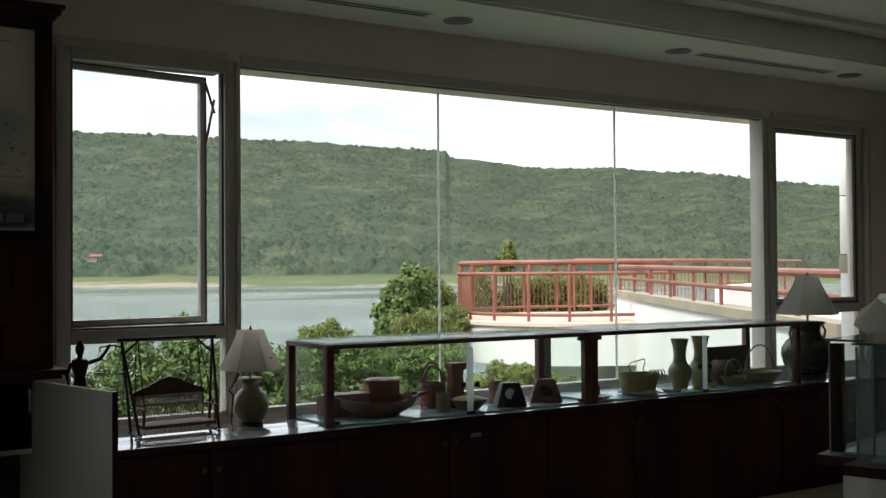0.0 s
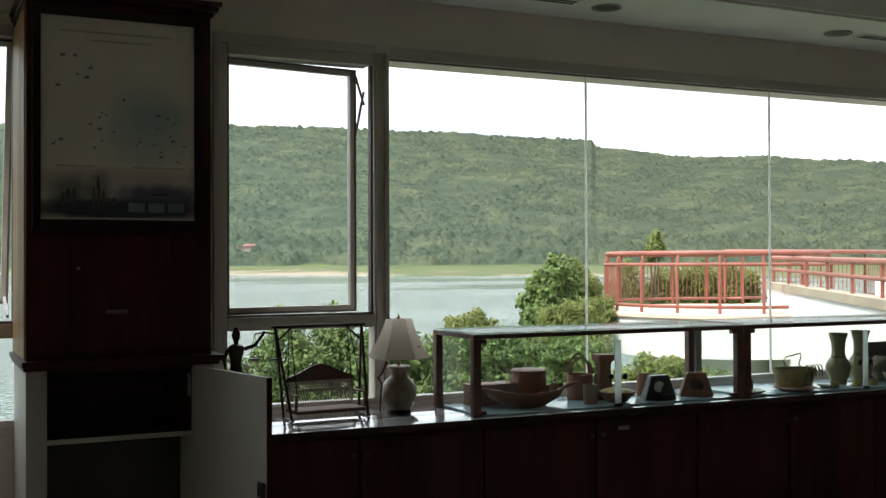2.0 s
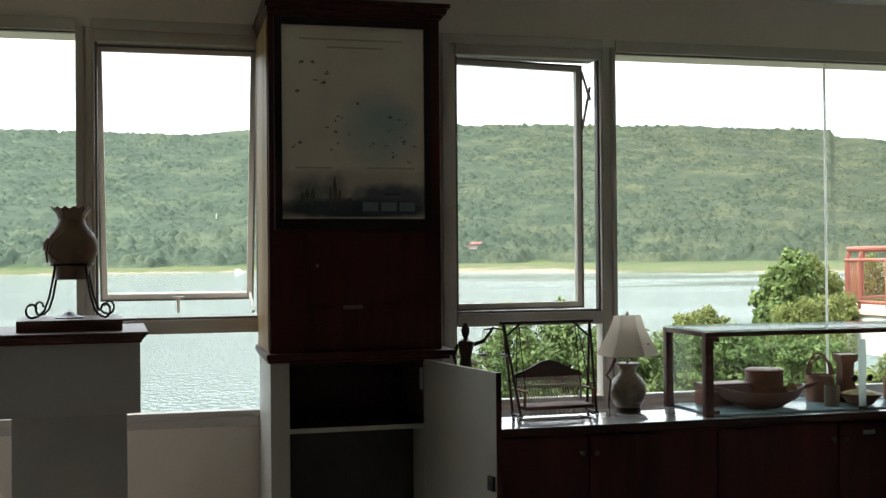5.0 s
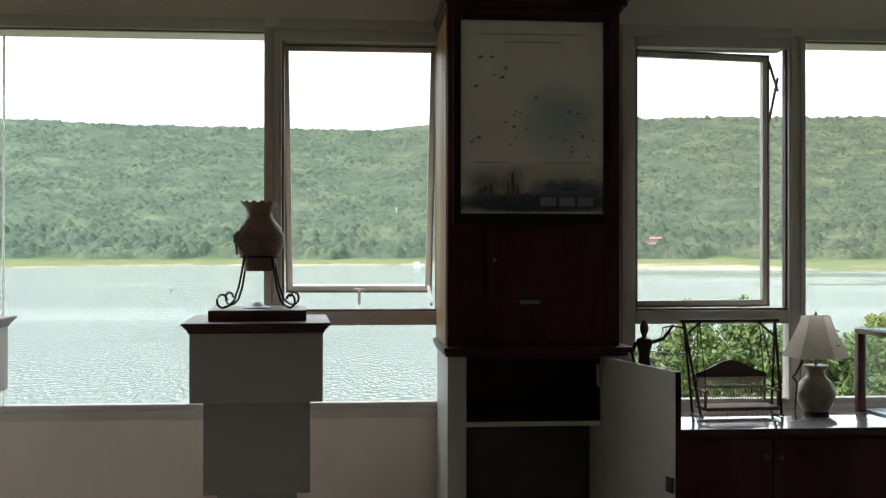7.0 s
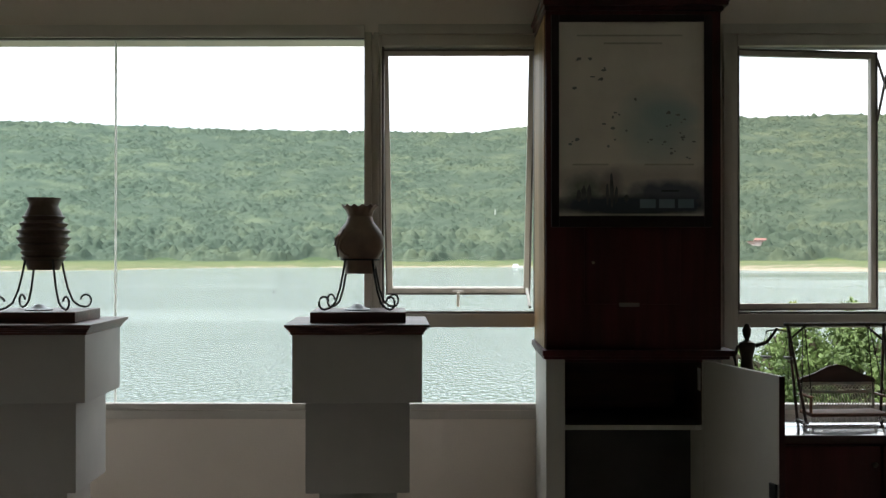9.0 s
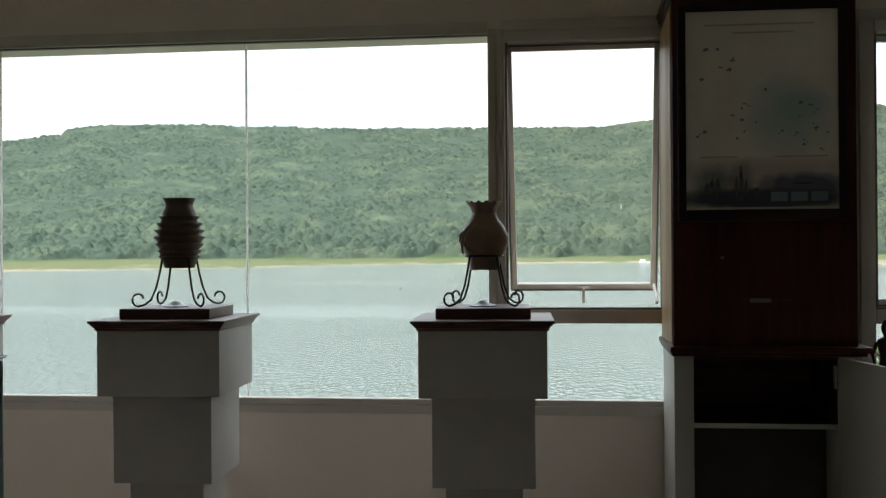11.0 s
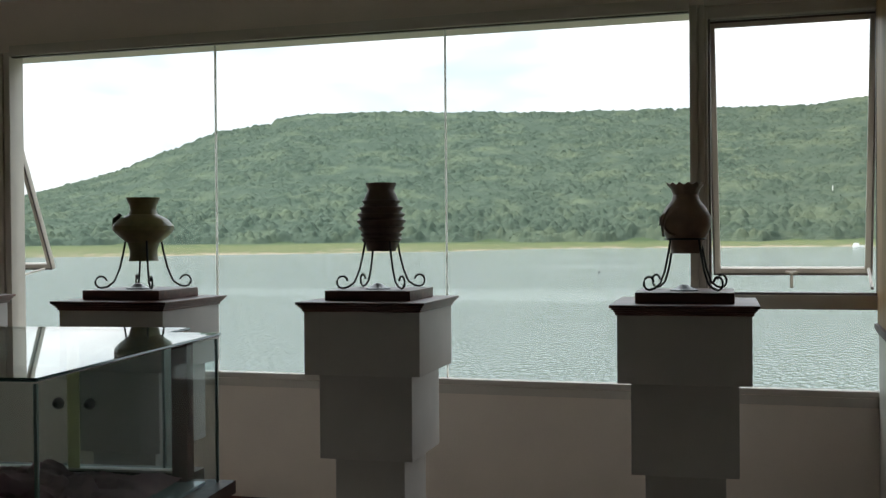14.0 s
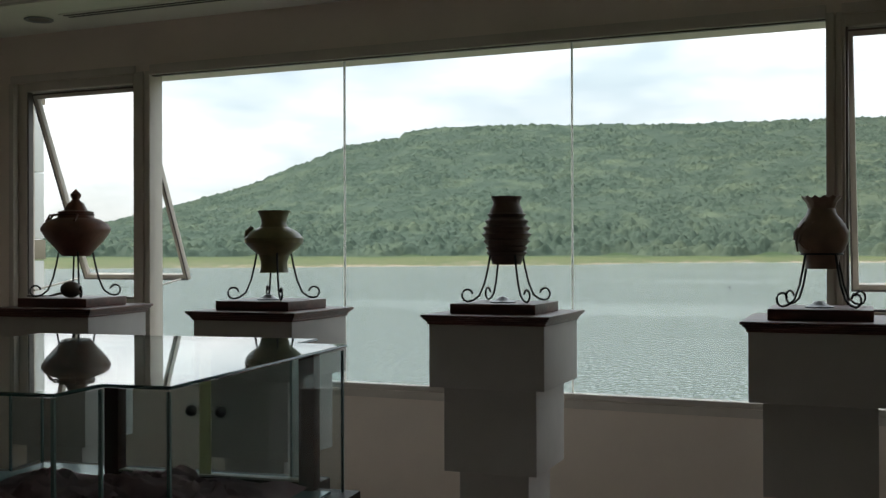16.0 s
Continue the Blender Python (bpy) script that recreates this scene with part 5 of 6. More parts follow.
def bottle_vase(x, y, k, label):
    e = thing("vase", pose(x, y, BZ), label, "vase", "celadon vases")
    prof = [(0.055, 0.0), (0.062, 0.006), (0.060, 0.02), (0.076, 0.055), (0.092, 0.10), (0.090, 0.13), (0.070, 0.16), (0.052, 0.18), (0.047, 0.22), (0.050, 0.27), (0.066, 0.325), (0.072, 0.34)]
    part("vessel", lathe(bmesh.new(), inner([(r * k * 0.9, z * k) for r, z in prof]), 40), celadon, e)
    part("neck_band", lathe(bmesh.new(), [(0.048 * k, 0.178 * k), (0.051 * k, 0.184 * k), (0.047 * k, 0.190 * k)], 36), celadon_dark, e)
    return e


bottle_vase(5.20, 5.12, 0.93, "tall olive celadon vase with flared neck")
bottle_vase(5.43, 5.16, 0.95, "tall olive celadon vase with dark streaks")
for x in (5.02, 5.20, 5.34):
    canister(x, 4.97, 0.026, 0.035, olive_glaze, "tiny green glazed cup", name="cup", cat="cup")
e = thing("framed_board", pose(5.78, 5.27, BZ), "dark square board leaning at the case back", "board")
part("board", boxed(-0.215, 0.215, -0.008, 0.008, 0.0, 0.235, 0.003), wood_dark, e)


def handled_bowl(x, y, r, h, hh, label):
    e = thing("handled_bowl", pose(x, y, BZ), label, "bowl", "green bowls with hoop handles")
    part("bowl_body", lathe(bmesh.new(), [(r * 0.6, 0.0), (r * 0.66, 0.006), (r * 0.95, h * 0.8), (r, h), (r * 0.96, h), (r * 0.6, 0.014), (0.0, 0.012)], 36), olive_glaze, e)
    part("hoop_handle", tube(bmesh.new(), [(r * 0.97 * math.cos(a), 0, h + (hh - h) * math.sin(a)) for a in [math.pi * k / 20 for k in range(21)]], 0.0055, 6), wicker, e, "thin arched hoop handle")
    return e


e = thing("round_pot", pose(5.64, 5.17, BZ), "dark round pot standing behind the green bowls", "pot")
part("vessel", lathe(bmesh.new(), inner([(0.045, 0.0), (0.07, 0.02), (0.088, 0.07), (0.085, 0.11), (0.06, 0.145), (0.045, 0.155)]), 32), clay_dark, e)
handled_bowl(5.60, 5.03, 0.085, 0.06, 0.17, "small green bowl with an arched hoop handle")
handled_bowl(5.89, 5.06, 0.145, 0.075, 0.25, "wide green bowl with a tall hoop handle")


# ---- standing glass cases ----
def plus_plan(a, n):
    """A square of half-width a with notches of n cut from its corners."""
    return [(a - n, -a), (a - n, -a + n), (a, -a + n), (a, a - n), (a - n, a - n), (a - n, a), (-a + n, a), (-a + n, a - n), (-a, a - n), (-a, -a + n), (-a + n, -a + n), (-a + n, -a)]


def glass_case(at, label, tilt, corner_post=False):
    e = thing("glass_case", at, label, "display case", "notched glass cases")
    zb, zt, a, n = 0.872, 1.254, 0.59, 0.145
    part("base", prism(bmesh.new(), plus_plan(a - 0.035, n), 0.0, zb - 0.034), base_white, e, "white painted base")
    part("base_board", prism(bmesh.new(), plus_plan(a + 0.03, n), zb - 0.0335, zb), board_wood, e, "dark wooden board with moulded edge")
    part("tray", prism(bmesh.new(), plus_plan(a - 0.03, n), zb + 0.0005, zb + 0.008), shelf_blue, e, "pale blue case floor")
    top = part("glass_top", prism(bmesh.new(), plus_plan(a + 0.004, n), zt - 0.008, zt), case_glass, e, "thick glass top", pose(0, 0, 0.0055, tilt, 0, 0))
    pl = plus_plan(a + 0.0045, n)
    for p, q in zip(pl, pl[1:] + pl[:1]):
        part("glass_edge", tube(bmesh.new(), [(*p, zt - 0.004), (*q, zt - 0.004)], 0.0035, 5), edge_glass, top, "dark green ground edge")
    pl = plus_plan(a - 0.006, n)
    for p, q in zip(pl, pl[1:] + pl[:1]):
        part("glass_side", sheet([(*p, zb + 0.001), (*q, zb + 0.001), (*q, zt - 0.009), (*p, zt - 0.009)]), case_glass, e)
        part("glass_corner", boxed(p[0] - 0.0035, p[0] + 0.0035, p[1] - 0.0035, p[1] + 0.0035, zb + 0.001, zt - 0.009, 0.001), corner_glass, e, "greenish glued corner")
    # wooden posts and sliding doors on the far side
    xl, xr, xm, yd = -0.08, 0.50, 0.205, a - n - 0.02
    for x in (xl, xr):
        part("post", boxed(x - 0.022, x + 0.022, yd - 0.03, yd + 0.012, zb + 0.009, zt - 0.01, 0.003), mahogany, e, "dark red wooden post")
    if corner_post:
        part("post", boxed(-a + n - 0.002, -a + n + 0.040, a - 0.046, a - 0.010, zb + 0.009, zt - 0.01, 0.003), board_wood, e, "dark wooden corner post")
    part("door_track", boxed(xl + 0.023, xr - 0.023, yd - 0.028, yd + 0.006, zb + 0.009, zb + 0.030, 0.002), board_wood, e, "dark wooden door sill")
    part("track_rail", boxed(xl + 0.023, xr - 0.023, yd - 0.030, yd + 0.004, zb + 0.0305, zb + 0.036, 0.001), alu, e, "aluminium sliding track")
    for k in (0, 1):
        x0, x1 = (xl + 0.023, xm + 0.02) if k == 0 else (xm - 0.02, xr - 0.023)
        g = part("sliding_door", pane_y(x0, x1, yd - 0.02 + 0.014 * k, zb + 0.0365, zt - 0.012), case_glass, e)
        part("knob", lathe(bmesh.new(), [(0.0, 0.0), (0.016, 0.0), (0.016, 0.005), (0.011, 0.016), (0.006, 0.022), (0.0, 0.023)], 16), black_plastic, g, "black cone-shaped knob", pose(xm - 0.042 if k == 0 else xm + 0.046, yd - 0.022, zb + 0.205, 90, 0, 0))
    part("door_strip", boxed(xm - 0.017, xm + 0.017, yd - 0.026, yd - 0.023, zb + 0.037, zt - 0.012, 0.001), yellow_strip, e, "yellowed plastic door strip")
    return e


def drape(at):
    """Crumpled cloth lying in the case."""
    bm = bmesh.new()
    n = 84
    g = [[None] * n for _ in range(n)]
    for i in range(n):
        for j in range(n):
            x, y = -0.41 + 0.82 * i / (n - 1), -0.41 + 0.82 * j / (n - 1)
            f = noise.fractal(Vector((x * 5.5, y * 5.5, 3.1)), 0.9, 2.0, 4)
            fold = 1.0 - abs(noise.noise(Vector((x * 9 + 2 * f, y * 9, 7.7)))) * 2.2
            z = 0.004 + (0.052 * max(0, 0.45 + f) + 0.034 * max(0, fold)) * (1.0 - max(abs(x), abs(y)) ** 4 * 30)
            g[i][j] = bm.verts.new((x + 0.01 * f, y, max(0.002, z)))
    for i in range(n - 1):
        for j in range(n - 1):
            bm.faces.new((g[i][j], g[i + 1][j], g[i + 1][j + 1], g[i][j + 1]))
    bmesh.ops.solidify(bm, geom=bm.faces[:], thickness=0.0015)
    return solid("cloth", bm, cloth_purple, "crumpled dull purple cloth lying in the glass case", "cloth", at=at)


CASE1 = pose(-1.924, 2.030, 0, 0, 0, 7.6)
glass_case(CASE1, "notched glass display case on a white base, lined with cloth", 0.24)
drape(CASE1 @ Matrix.Translation((0.1, 0, 0.8815)))
CASE2 = pose(3.72, 1.945, 0, 0, 0, 16)
glass_case(CASE2, "notched glass display case on a white base, beside the counter", 0.0, True)
# reddish cabinet in the corner
e = thing("corner_cabinet", pose(7.62, 4.2, 0), "tall reddish wooden cabinet standing in the room corner", "cabinet")
part("body", boxed(0, 0.36, 0.0, 0.62, 0.0, 2.62, 0.006), mahogany, e)
part("cornice", boxed(-0.03, 0.37, -0.03, 0.64, 2.621, 2.67, 0.008), mahogany, e)
# ---- outside: terrace, lake, hill ----
LAKE = -8.5
EYE = 1.5
# outline of the far hill: compass bearing from the house, slope of the skyline
BEAR = [-180, -75, -55, -46, -43, -40.6, -38, -36, -34.5, -33, -31.45, -29.8, -28.8, -27.2, -26.05, -25.6, -24.2, -21.9, -19, -17, -14.5, -11, -7, -4.5, -1.2, 1.2, 2.4, 4, 10, 15, 18, 21, 26.3, 29.2, 31.5, 33.4, 33.65, 35.5, 37.2, 38.7, 41, 42, 43.6, 46.5, 50, 53, 62, 80, 180]
RISE = [0.02, 0.02, 0.0, 0.002, 0.014, 0.0275, 0.0388, 0.0485, 0.0560, 0.0655, 0.0778, 0.0879, 0.0963, 0.1008, 0.1040, 0.1092, 0.1128, 0.1145, 0.1155, 0.1143, 0.1145, 0.1132, 0.1138, 0.1135, 0.1130, 0.1124, 0.1145, 0.1176, 0.1205, 0.1218, 0.1216, 0.1195, 0.1162, 0.1125, 0.1098, 0.1080, 0.1018, 0.0985, 0.0940, 0.0908, 0.0903, 0.0912, 0.0876, 0.0845, 0.0755, 0.0688, 0.05, 0.03, 0.02]
R0, R1 = 1100.0, 1850.0


def shore_r(az):
    """Distance of the far water's edge."""
    r = np.interp(az, [-60, -32, -26, -17, -12, 1, 8, 15, 28, 45, 60], [700, 715, 730, 790, 980, 1010, 930, 800, 690, 650, 640])
    return r + 9 * np.sin(np.radians(az * 13)) + 5 * np.sin(np.radians(az * 37 + 20))


def land(az, r):
    """Height of the ground at a bearing (degrees) and a distance."""
    az, r = np.asarray(az, float), np.asarray(r, float)
    sr = shore_r(az)
    top = np.interp(az, BEAR, RISE) * R1 + EYE - 6.6
    u = np.clip((r - R0) / (R1 - R0), 0, 1.6)
    s = np.where(u < 1, u ** 0.93, 1 - 0.25 * (u - 1))
    hill = -2.4 + (top + 2.4) * s
    bank = LAKE - 0.5 + np.clip((r - sr) / (R0 - sr), -0.2, 1) ** 1 * 6.6
    far = np.where(r > R0, hill, bank)
    near = np.where(r < 9, -0.6, -0.6 - (r - 9) * 0.30)
    near = np.maximum(near, LAKE - 3)
    return np.where(r < 450, near, np.where(r < sr - 40, LAKE - 3, far))


def ground():
    azs = np.concatenate([np.linspace(-180, -60, 30, endpoint=False), np.linspace(-60, 75, 300, endpoint=False), np.linspace(75, 180, 26, endpoint=False)])
    rs = np.concatenate([[0.5, 6, 9, 12, 16, 20, 25, 30, 36, 45, 60, 90, 400, 560], np.linspace(580, 1095, 60), np.linspace(1100, 1900, 40), [2000, 2300, 3000, 4500]])
    A, R = np.meshgrid(azs, rs, indexing="ij")
    Z = land(A, R)
    X, Y = R * np.sin(np.radians(A)), R * np.cos(np.radians(A))
    na, nr = A.shape
    vs = np.stack([X, Y, Z], -1).reshape(-1, 3)
    i, j = np.meshgrid(np.arange(na), np.arange(nr - 1), indexing="ij")
    k = (i + 1) % na
    fs = np.stack([i * nr + j, k * nr + j, k * nr + j + 1, i * nr + j + 1], -1).reshape(-1, 4)
    me = bpy.data.meshes.new("ground")
    me.from_pydata(vs.tolist(), [], fs.tolist())
    me.polygons.foreach_set("use_smooth", [True] * len(me.polygons))
    me.materials.append(ground_soil)
    me.update()
    return tagged(new("ground", me), "sloping bank, lake bed, grassy far shore and hillside", "ground", kind="structure")


ground()


def lake():
    n = 96
    bm = bmesh.new()
    rings = []
    for r in (22, 60, 200, 500, 800, 1060):
        rings.append([bm.verts.new((r * math.sin(2 * math.pi * k / n), r * math.cos(2 * math.pi * k / n), LAKE)) for k in range(n)])
    for a, b in zip(rings, rings[1:]):
        for k in range(n):
            bm.faces.new((a[k], a[(k + 1) % n], b[(k + 1) % n], b[k]))
    return solid("lake", bm, lake_water, "wide grey-green rippled lake below the windows", "lake", "structure")


lake()


def cell_random(ix, iy, k):
    """A repeatable random number for each cell of a grid."""
    h = (ix * 374761393 + iy * 668265263 + k * 1274126177).astype(np.int64) & 0x7FFFFFFF
    h = ((h ^ (h >> 13)) * 1274126177) & 0x7FFFFFFF
    return ((h ^ (h >> 16)) & 0xFFFF) / 65535.0


def canopy(x, y, cell, tall):
    """Height of the tree tops: one rounded crown in each cell, of its own size."""
    ix, iy = np.floor(x / cell).astype(np.int64), np.floor(y / cell).astype(np.int64)
    best = np.full(x.shape, -1.0)
    for dx in (-1, 0, 1):
        for dy in (-1, 0, 1):
            jx, jy = ix + dx, iy + dy
            cx, cy = (jx + cell_random(jx, jy, 1)) * cell, (jy + cell_random(jx, jy, 2)) * cell
            rad = cell * (0.50 + 0.42 * cell_random(jx, jy, 3))
            top = tall * (0.45 + 0.75 * cell_random(jx, jy, 4))
            d2 = ((x - cx) ** 2 + (y - cy) ** 2) / rad ** 2
            best = np.maximum(best, top * (1 - 0.95 * np.minimum(d2, 1.6)))
    return best


def tree_tops(A, R):
    """Height of the canopy above the ground at bearings and distances: crowns of several sizes, gullies, gaps."""
    a = np.radians(A)
    X, Y = R * np.sin(a), R * np.cos(a)
    C = 0.6 * canopy(X, Y, 10.5, 6.6) + 0.5 * canopy(X + 377, Y + 91, 7.8, 5.4) + 0.3 * canopy(X - 160, Y + 40, 5.6, 4.0)
    C = np.where(R < R0 + 90, np.maximum(C, canopy(X + 55, Y + 31, 11.0, 9.5)), C)
    broad = np.sin(X / 31 + 1.3 * np.sin(Y / 43)) + np.sin(Y / 37 + 1.7 * np.sin(X / 59)) + 0.7 * np.sin((X + Y) / 17)
    C = np.maximum(C, 3.4 + 0.9 * broad)
    gully = np.sin(X / 46 + 2.1 * np.sin(Y / 120)) + 0.8 * np.sin(X / 23 + Y / 61 + 1.0) + 0.6 * np.sin(Y / 29 - X / 80)
    C = C + 1.5 * gully * np.clip((R1 - 60 - R) / 150, 0, 1) * np.clip((R - R0 - 20) / 120, 0, 1)
    C = np.where(R > R1 - 45, 3.0 + 1.3 * (C - 3.0), np.maximum(C, 1.6 + 0.3 * broad))
    return C * np.where((A > 17.5) & (A < 33.5) & (R > R1 - 70), 1.15, 1.0) + 1.2


def fast_mesh(name, vs, fs, material, smooth):
    me = bpy.data.meshes.new(name)
    me.vertices.add(len(vs))
    me.vertices.foreach_set("co", vs.astype(np.float32).ravel())
    me.loops.add(len(fs) * 4)
    me.loops.foreach_set("vertex_index", fs.astype(np.int32).ravel())
    me.polygons.add(len(fs))
    me.polygons.foreach_set("loop_start", np.arange(0, len(fs) * 4, 4, dtype=np.int32))
    me.update(calc_edges=True)
    me.polygons.foreach_set("use_smooth", [smooth] * len(fs))
    me.materials.append(material)
    return me


def leaf_clumps(P, out, size, rng):
    """Ragged four-cornered sprays of leaves at the points P, facing roughly along out."""
    k = len(P)
    nn = out + 0.16 * rng.standard_normal((k, 3))
    nn /= np.linalg.norm(nn, axis=1)[:, None]
    u = np.cross(nn, rng.standard_normal((k, 3)))
    u /= np.linalg.norm(u, axis=1)[:, None] + 1e-9
    v = np.cross(nn, u)
    s = size[:, None]
    c = [P + u * s * rng.uniform(0.35, 0.65, (k, 1)), P + v * s * rng.uniform(0.3, 0.6, (k, 1)), P - u * s * rng.uniform(0.35, 0.65, (k, 1)), P - v * s * rng.uniform(0.3, 0.6, (k, 1))]
    return np.stack(c, 1).reshape(-1, 3), np.arange(4 * k).reshape(-1, 4)


def forest_hill():
    """The closed canopy over the hillside as one sheet, roughened, with sprays of leaves standing out of it."""
    rng = np.random.default_rng(11)
    azs = np.linspace(-47.5, 57.5, 1500)
    rs = np.concatenate([R0 - 30 + np.cumsum(np.full(36, 1.6)), np.linspace(R0 + 30, R1 + 25, 300)])
    A, R = np.meshgrid(azs, rs, indexing="ij")
    a = np.radians(A)
    edge = np.maximum(R0 - 24, R0 - 10 + 11 * np.sin(a * 41) + 9 * np.sin(a * 97 + 1))
    Z = land(A, R) + np.where(R > edge, tree_tops(A, R) * np.clip(0.12 + (R - edge) / 8, 0, 1), -0.6) + 0.15 * rng.standard_normal(A.shape)
    X, Y = R * np.sin(a) + 0.25 * rng.standard_normal(A.shape), R * np.cos(a) + 0.25 * rng.standard_normal(A.shape)
    na, nr = A.shape
    vs = np.stack([X, Y, Z], -1).reshape(-1, 3)
    i, j = np.meshgrid(np.arange(na - 1), np.arange(nr - 1), indexing="ij")
    fs = np.stack([i * nr + j, (i + 1) * nr + j, (i + 1) * nr + j + 1, i * nr + j + 1], -1).reshape(-1, 4)
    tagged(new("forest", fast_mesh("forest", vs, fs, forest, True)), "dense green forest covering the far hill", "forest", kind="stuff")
    k = 470000
    az = rng.uniform(-47.5, 57.5, k)
    r = np.sqrt(rng.uniform((R0 - 26) ** 2, (R1 + 8) ** 2, k))

    def top(x, y):
        """Height of the leaves over a place in the plan."""
        b, q = np.degrees(np.arctan2(x, y)), np.hypot(x, y)
        e = np.maximum(R0 - 24, R0 - 10 + 11 * np.sin(np.radians(b) * 41) + 9 * np.sin(np.radians(b) * 97 + 1))
        return land(b, q) + tree_tops(b, q) * np.clip(0.12 + (q - e) / 8, 0, 1)

    x, y = r * np.sin(np.radians(az)), r * np.cos(np.radians(az))
    z = top(x, y)
    out = np.stack([z - top(x + 1.5, y), z - top(x, y + 1.5), np.full(k, 1.5)], 1)
    out = np.clip(out, -3, 3) / np.linalg.norm(np.clip(out, -3, 3), axis=1)[:, None]
    P = np.stack([x, y, z + rng.uniform(-0.06, 0.16, k)], 1)
    keep = z - land(az, r) > 0.9
    P, out = P[keep], out[keep]
    q, f = leaf_clumps(P, out, rng.uniform(0.8, 1.9, len(P)), rng)
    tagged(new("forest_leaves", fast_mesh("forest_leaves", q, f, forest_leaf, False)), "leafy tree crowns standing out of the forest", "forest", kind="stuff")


forest_hill()


def leaf_cloud(blobs, count, size, seed, slim=0.24):
    """Loose leaves spread through a few lobes: folded pointed blades."""
    rng = np.random.default_rng(seed)
    big, blobs = blobs, []
    for x, y, z, r, h in big:
        blobs.append((x, y, z, r * 0.8, h * 0.8))
        for _ in range(7):
            k = rng.standard_normal(3)
            k /= np.linalg.norm(k)
            q = rng.uniform(0.22, 0.48)
            blobs.append((x + k[0] * r * 0.82, y + k[1] * r * 0.82, z + k[2] * h * 0.82, r * q, h * q))
    w = np.array([b[3] ** 2 for b in blobs])
    pick = rng.choice(len(blobs), count, p=w / w.sum())
    d = rng.standard_normal((count, 3))
    d /= np.linalg.norm(d, axis=1)[:, None]
    rad = rng.uniform(0.35, 1.25, count) ** 0.7
    B = np.array([b[:3] for b in blobs])[pick]
    S = np.array([(b[3], b[3], b[4]) for b in blobs])[pick]
    P = B + d * rad[:, None] * S
    L = size * rng.uniform(0.6, 1.4, count)
    u = rng.standard_normal((count, 3)) * 0.7 + d * 0.4 + np.array([0, 0, -0.5])
    u /= np.linalg.norm(u, axis=1)[:, None]
    v = np.cross(u, d + 0.3 * rng.standard_normal((count, 3)))
    v /= np.linalg.norm(v, axis=1)[:, None] + 1e-9
    nn = np.cross(u, v)
    L = L[:, None]
    q = np.stack([P - u * L * 0.5, P + v * L * slim + nn * L * 0.06, P + u * L * 0.5, P - v * L * slim + nn * L * 0.06], 1).reshape(-1, 3)
    k = np.arange(count)[:, None] * 4
    f = np.concatenate([k + np.array([0, 1, 2]), k + np.array([0, 2, 3])], 1).reshape(-1, 3)
    return q, f


def bush(x, y, z0, lobes, count, size, seed, material, label, name="bush", trunk=0.08, slim=0.24):
    e = thing(name, pose(x, y, z0), label, "tree" if name == "tree" else "bush")
    q, f = leaf_cloud(lobes, count, size, seed, slim)
    me = bpy.data.meshes.new("crown")
    me.from_pydata(q.tolist(), [], f.tolist())
    me.materials.append(material)
    c = new("crown", me)
    c.parent = e
    bm = bmesh.new()
    for bx, by, bz, br, bh in lobes:
        tube(bm, [(bx * 0.1, by * 0.1, -0.8), (bx * 0.4, by * 0.4, bz * 0.5), (bx * 0.9, by * 0.9, bz), (bx * 1.1, by * 1.05, bz + bh * 0.6)], trunk, 7, trunk * 0.25)
    part("trunk", bm, bark, e)
    return e


# shrubs on the bank, near the windows and behind the terrace
def around(x, y, z, *lobes):
    """Lobes given in the world's axes, turned into lobes about a foot."""
    return [(a - x, b - y, c - z, r, h) for a, b, c, r, h in lobes]


bush(3.95, 11.0, -1.2, around(3.95, 11.0, -1.2, (3.55, 11.0, 0.15, 0.32, 0.32), (3.9, 11.1, 0.45, 0.36, 0.34), (4.25, 11.0, 0.45, 0.34, 0.32), (3.75, 10.9, -0.15, 0.42, 0.36), (4.3, 10.9, 0.0, 0.46, 0.4), (4.05, 11.2, 0.88, 0.13, 0.2), (4.15, 11.1, 0.7, 0.18, 0.2), (4.0, 10.9, -0.5, 0.6, 0.4), (3.2, 11.0, 0.30, 0.26, 0.28), (3.0, 11.1, -0.05, 0.28, 0.3), (3.35, 11.2, 0.55, 0.20, 0.22), (2.95, 11.0, 0.42, 0.13, 0.16), (4.6, 11.1, 0.50, 0.26, 0.28), (3.6, 11.1, 0.62, 0.22, 0.22)), 19000, 0.068, 1, leaf_a, "leafy green shrub on the bank below the window")
bush(3.47, 11.3, -1.2, [(0.0, 0, 2.02, 0.06, 0.10), (0.05, 0, 2.18, 0.04, 0.07), (-0.05, 0, 1.9, 0.07, 0.08)], 130, 0.085, 21, leaf_b, "thin leafy sprig rising from the bank", trunk=0.012)
bush(5.2, 11.4, -1.2, around(5.2, 11.4, -1.2, (4.75, 11.3, 0.35, 0.36, 0.32), (5.15, 11.4, 0.40, 0.40, 0.32), (5.55, 11.4, 0.36, 0.36, 0.32), (5.0, 11.2, 0.0, 0.5, 0.4), (5.5, 11.2, -0.1, 0.5, 0.4), (5.25, 11.2, -0.5, 0.7, 0.45)), 17000, 0.072, 2, leaf_a, "bright green shrub on the bank below the window")
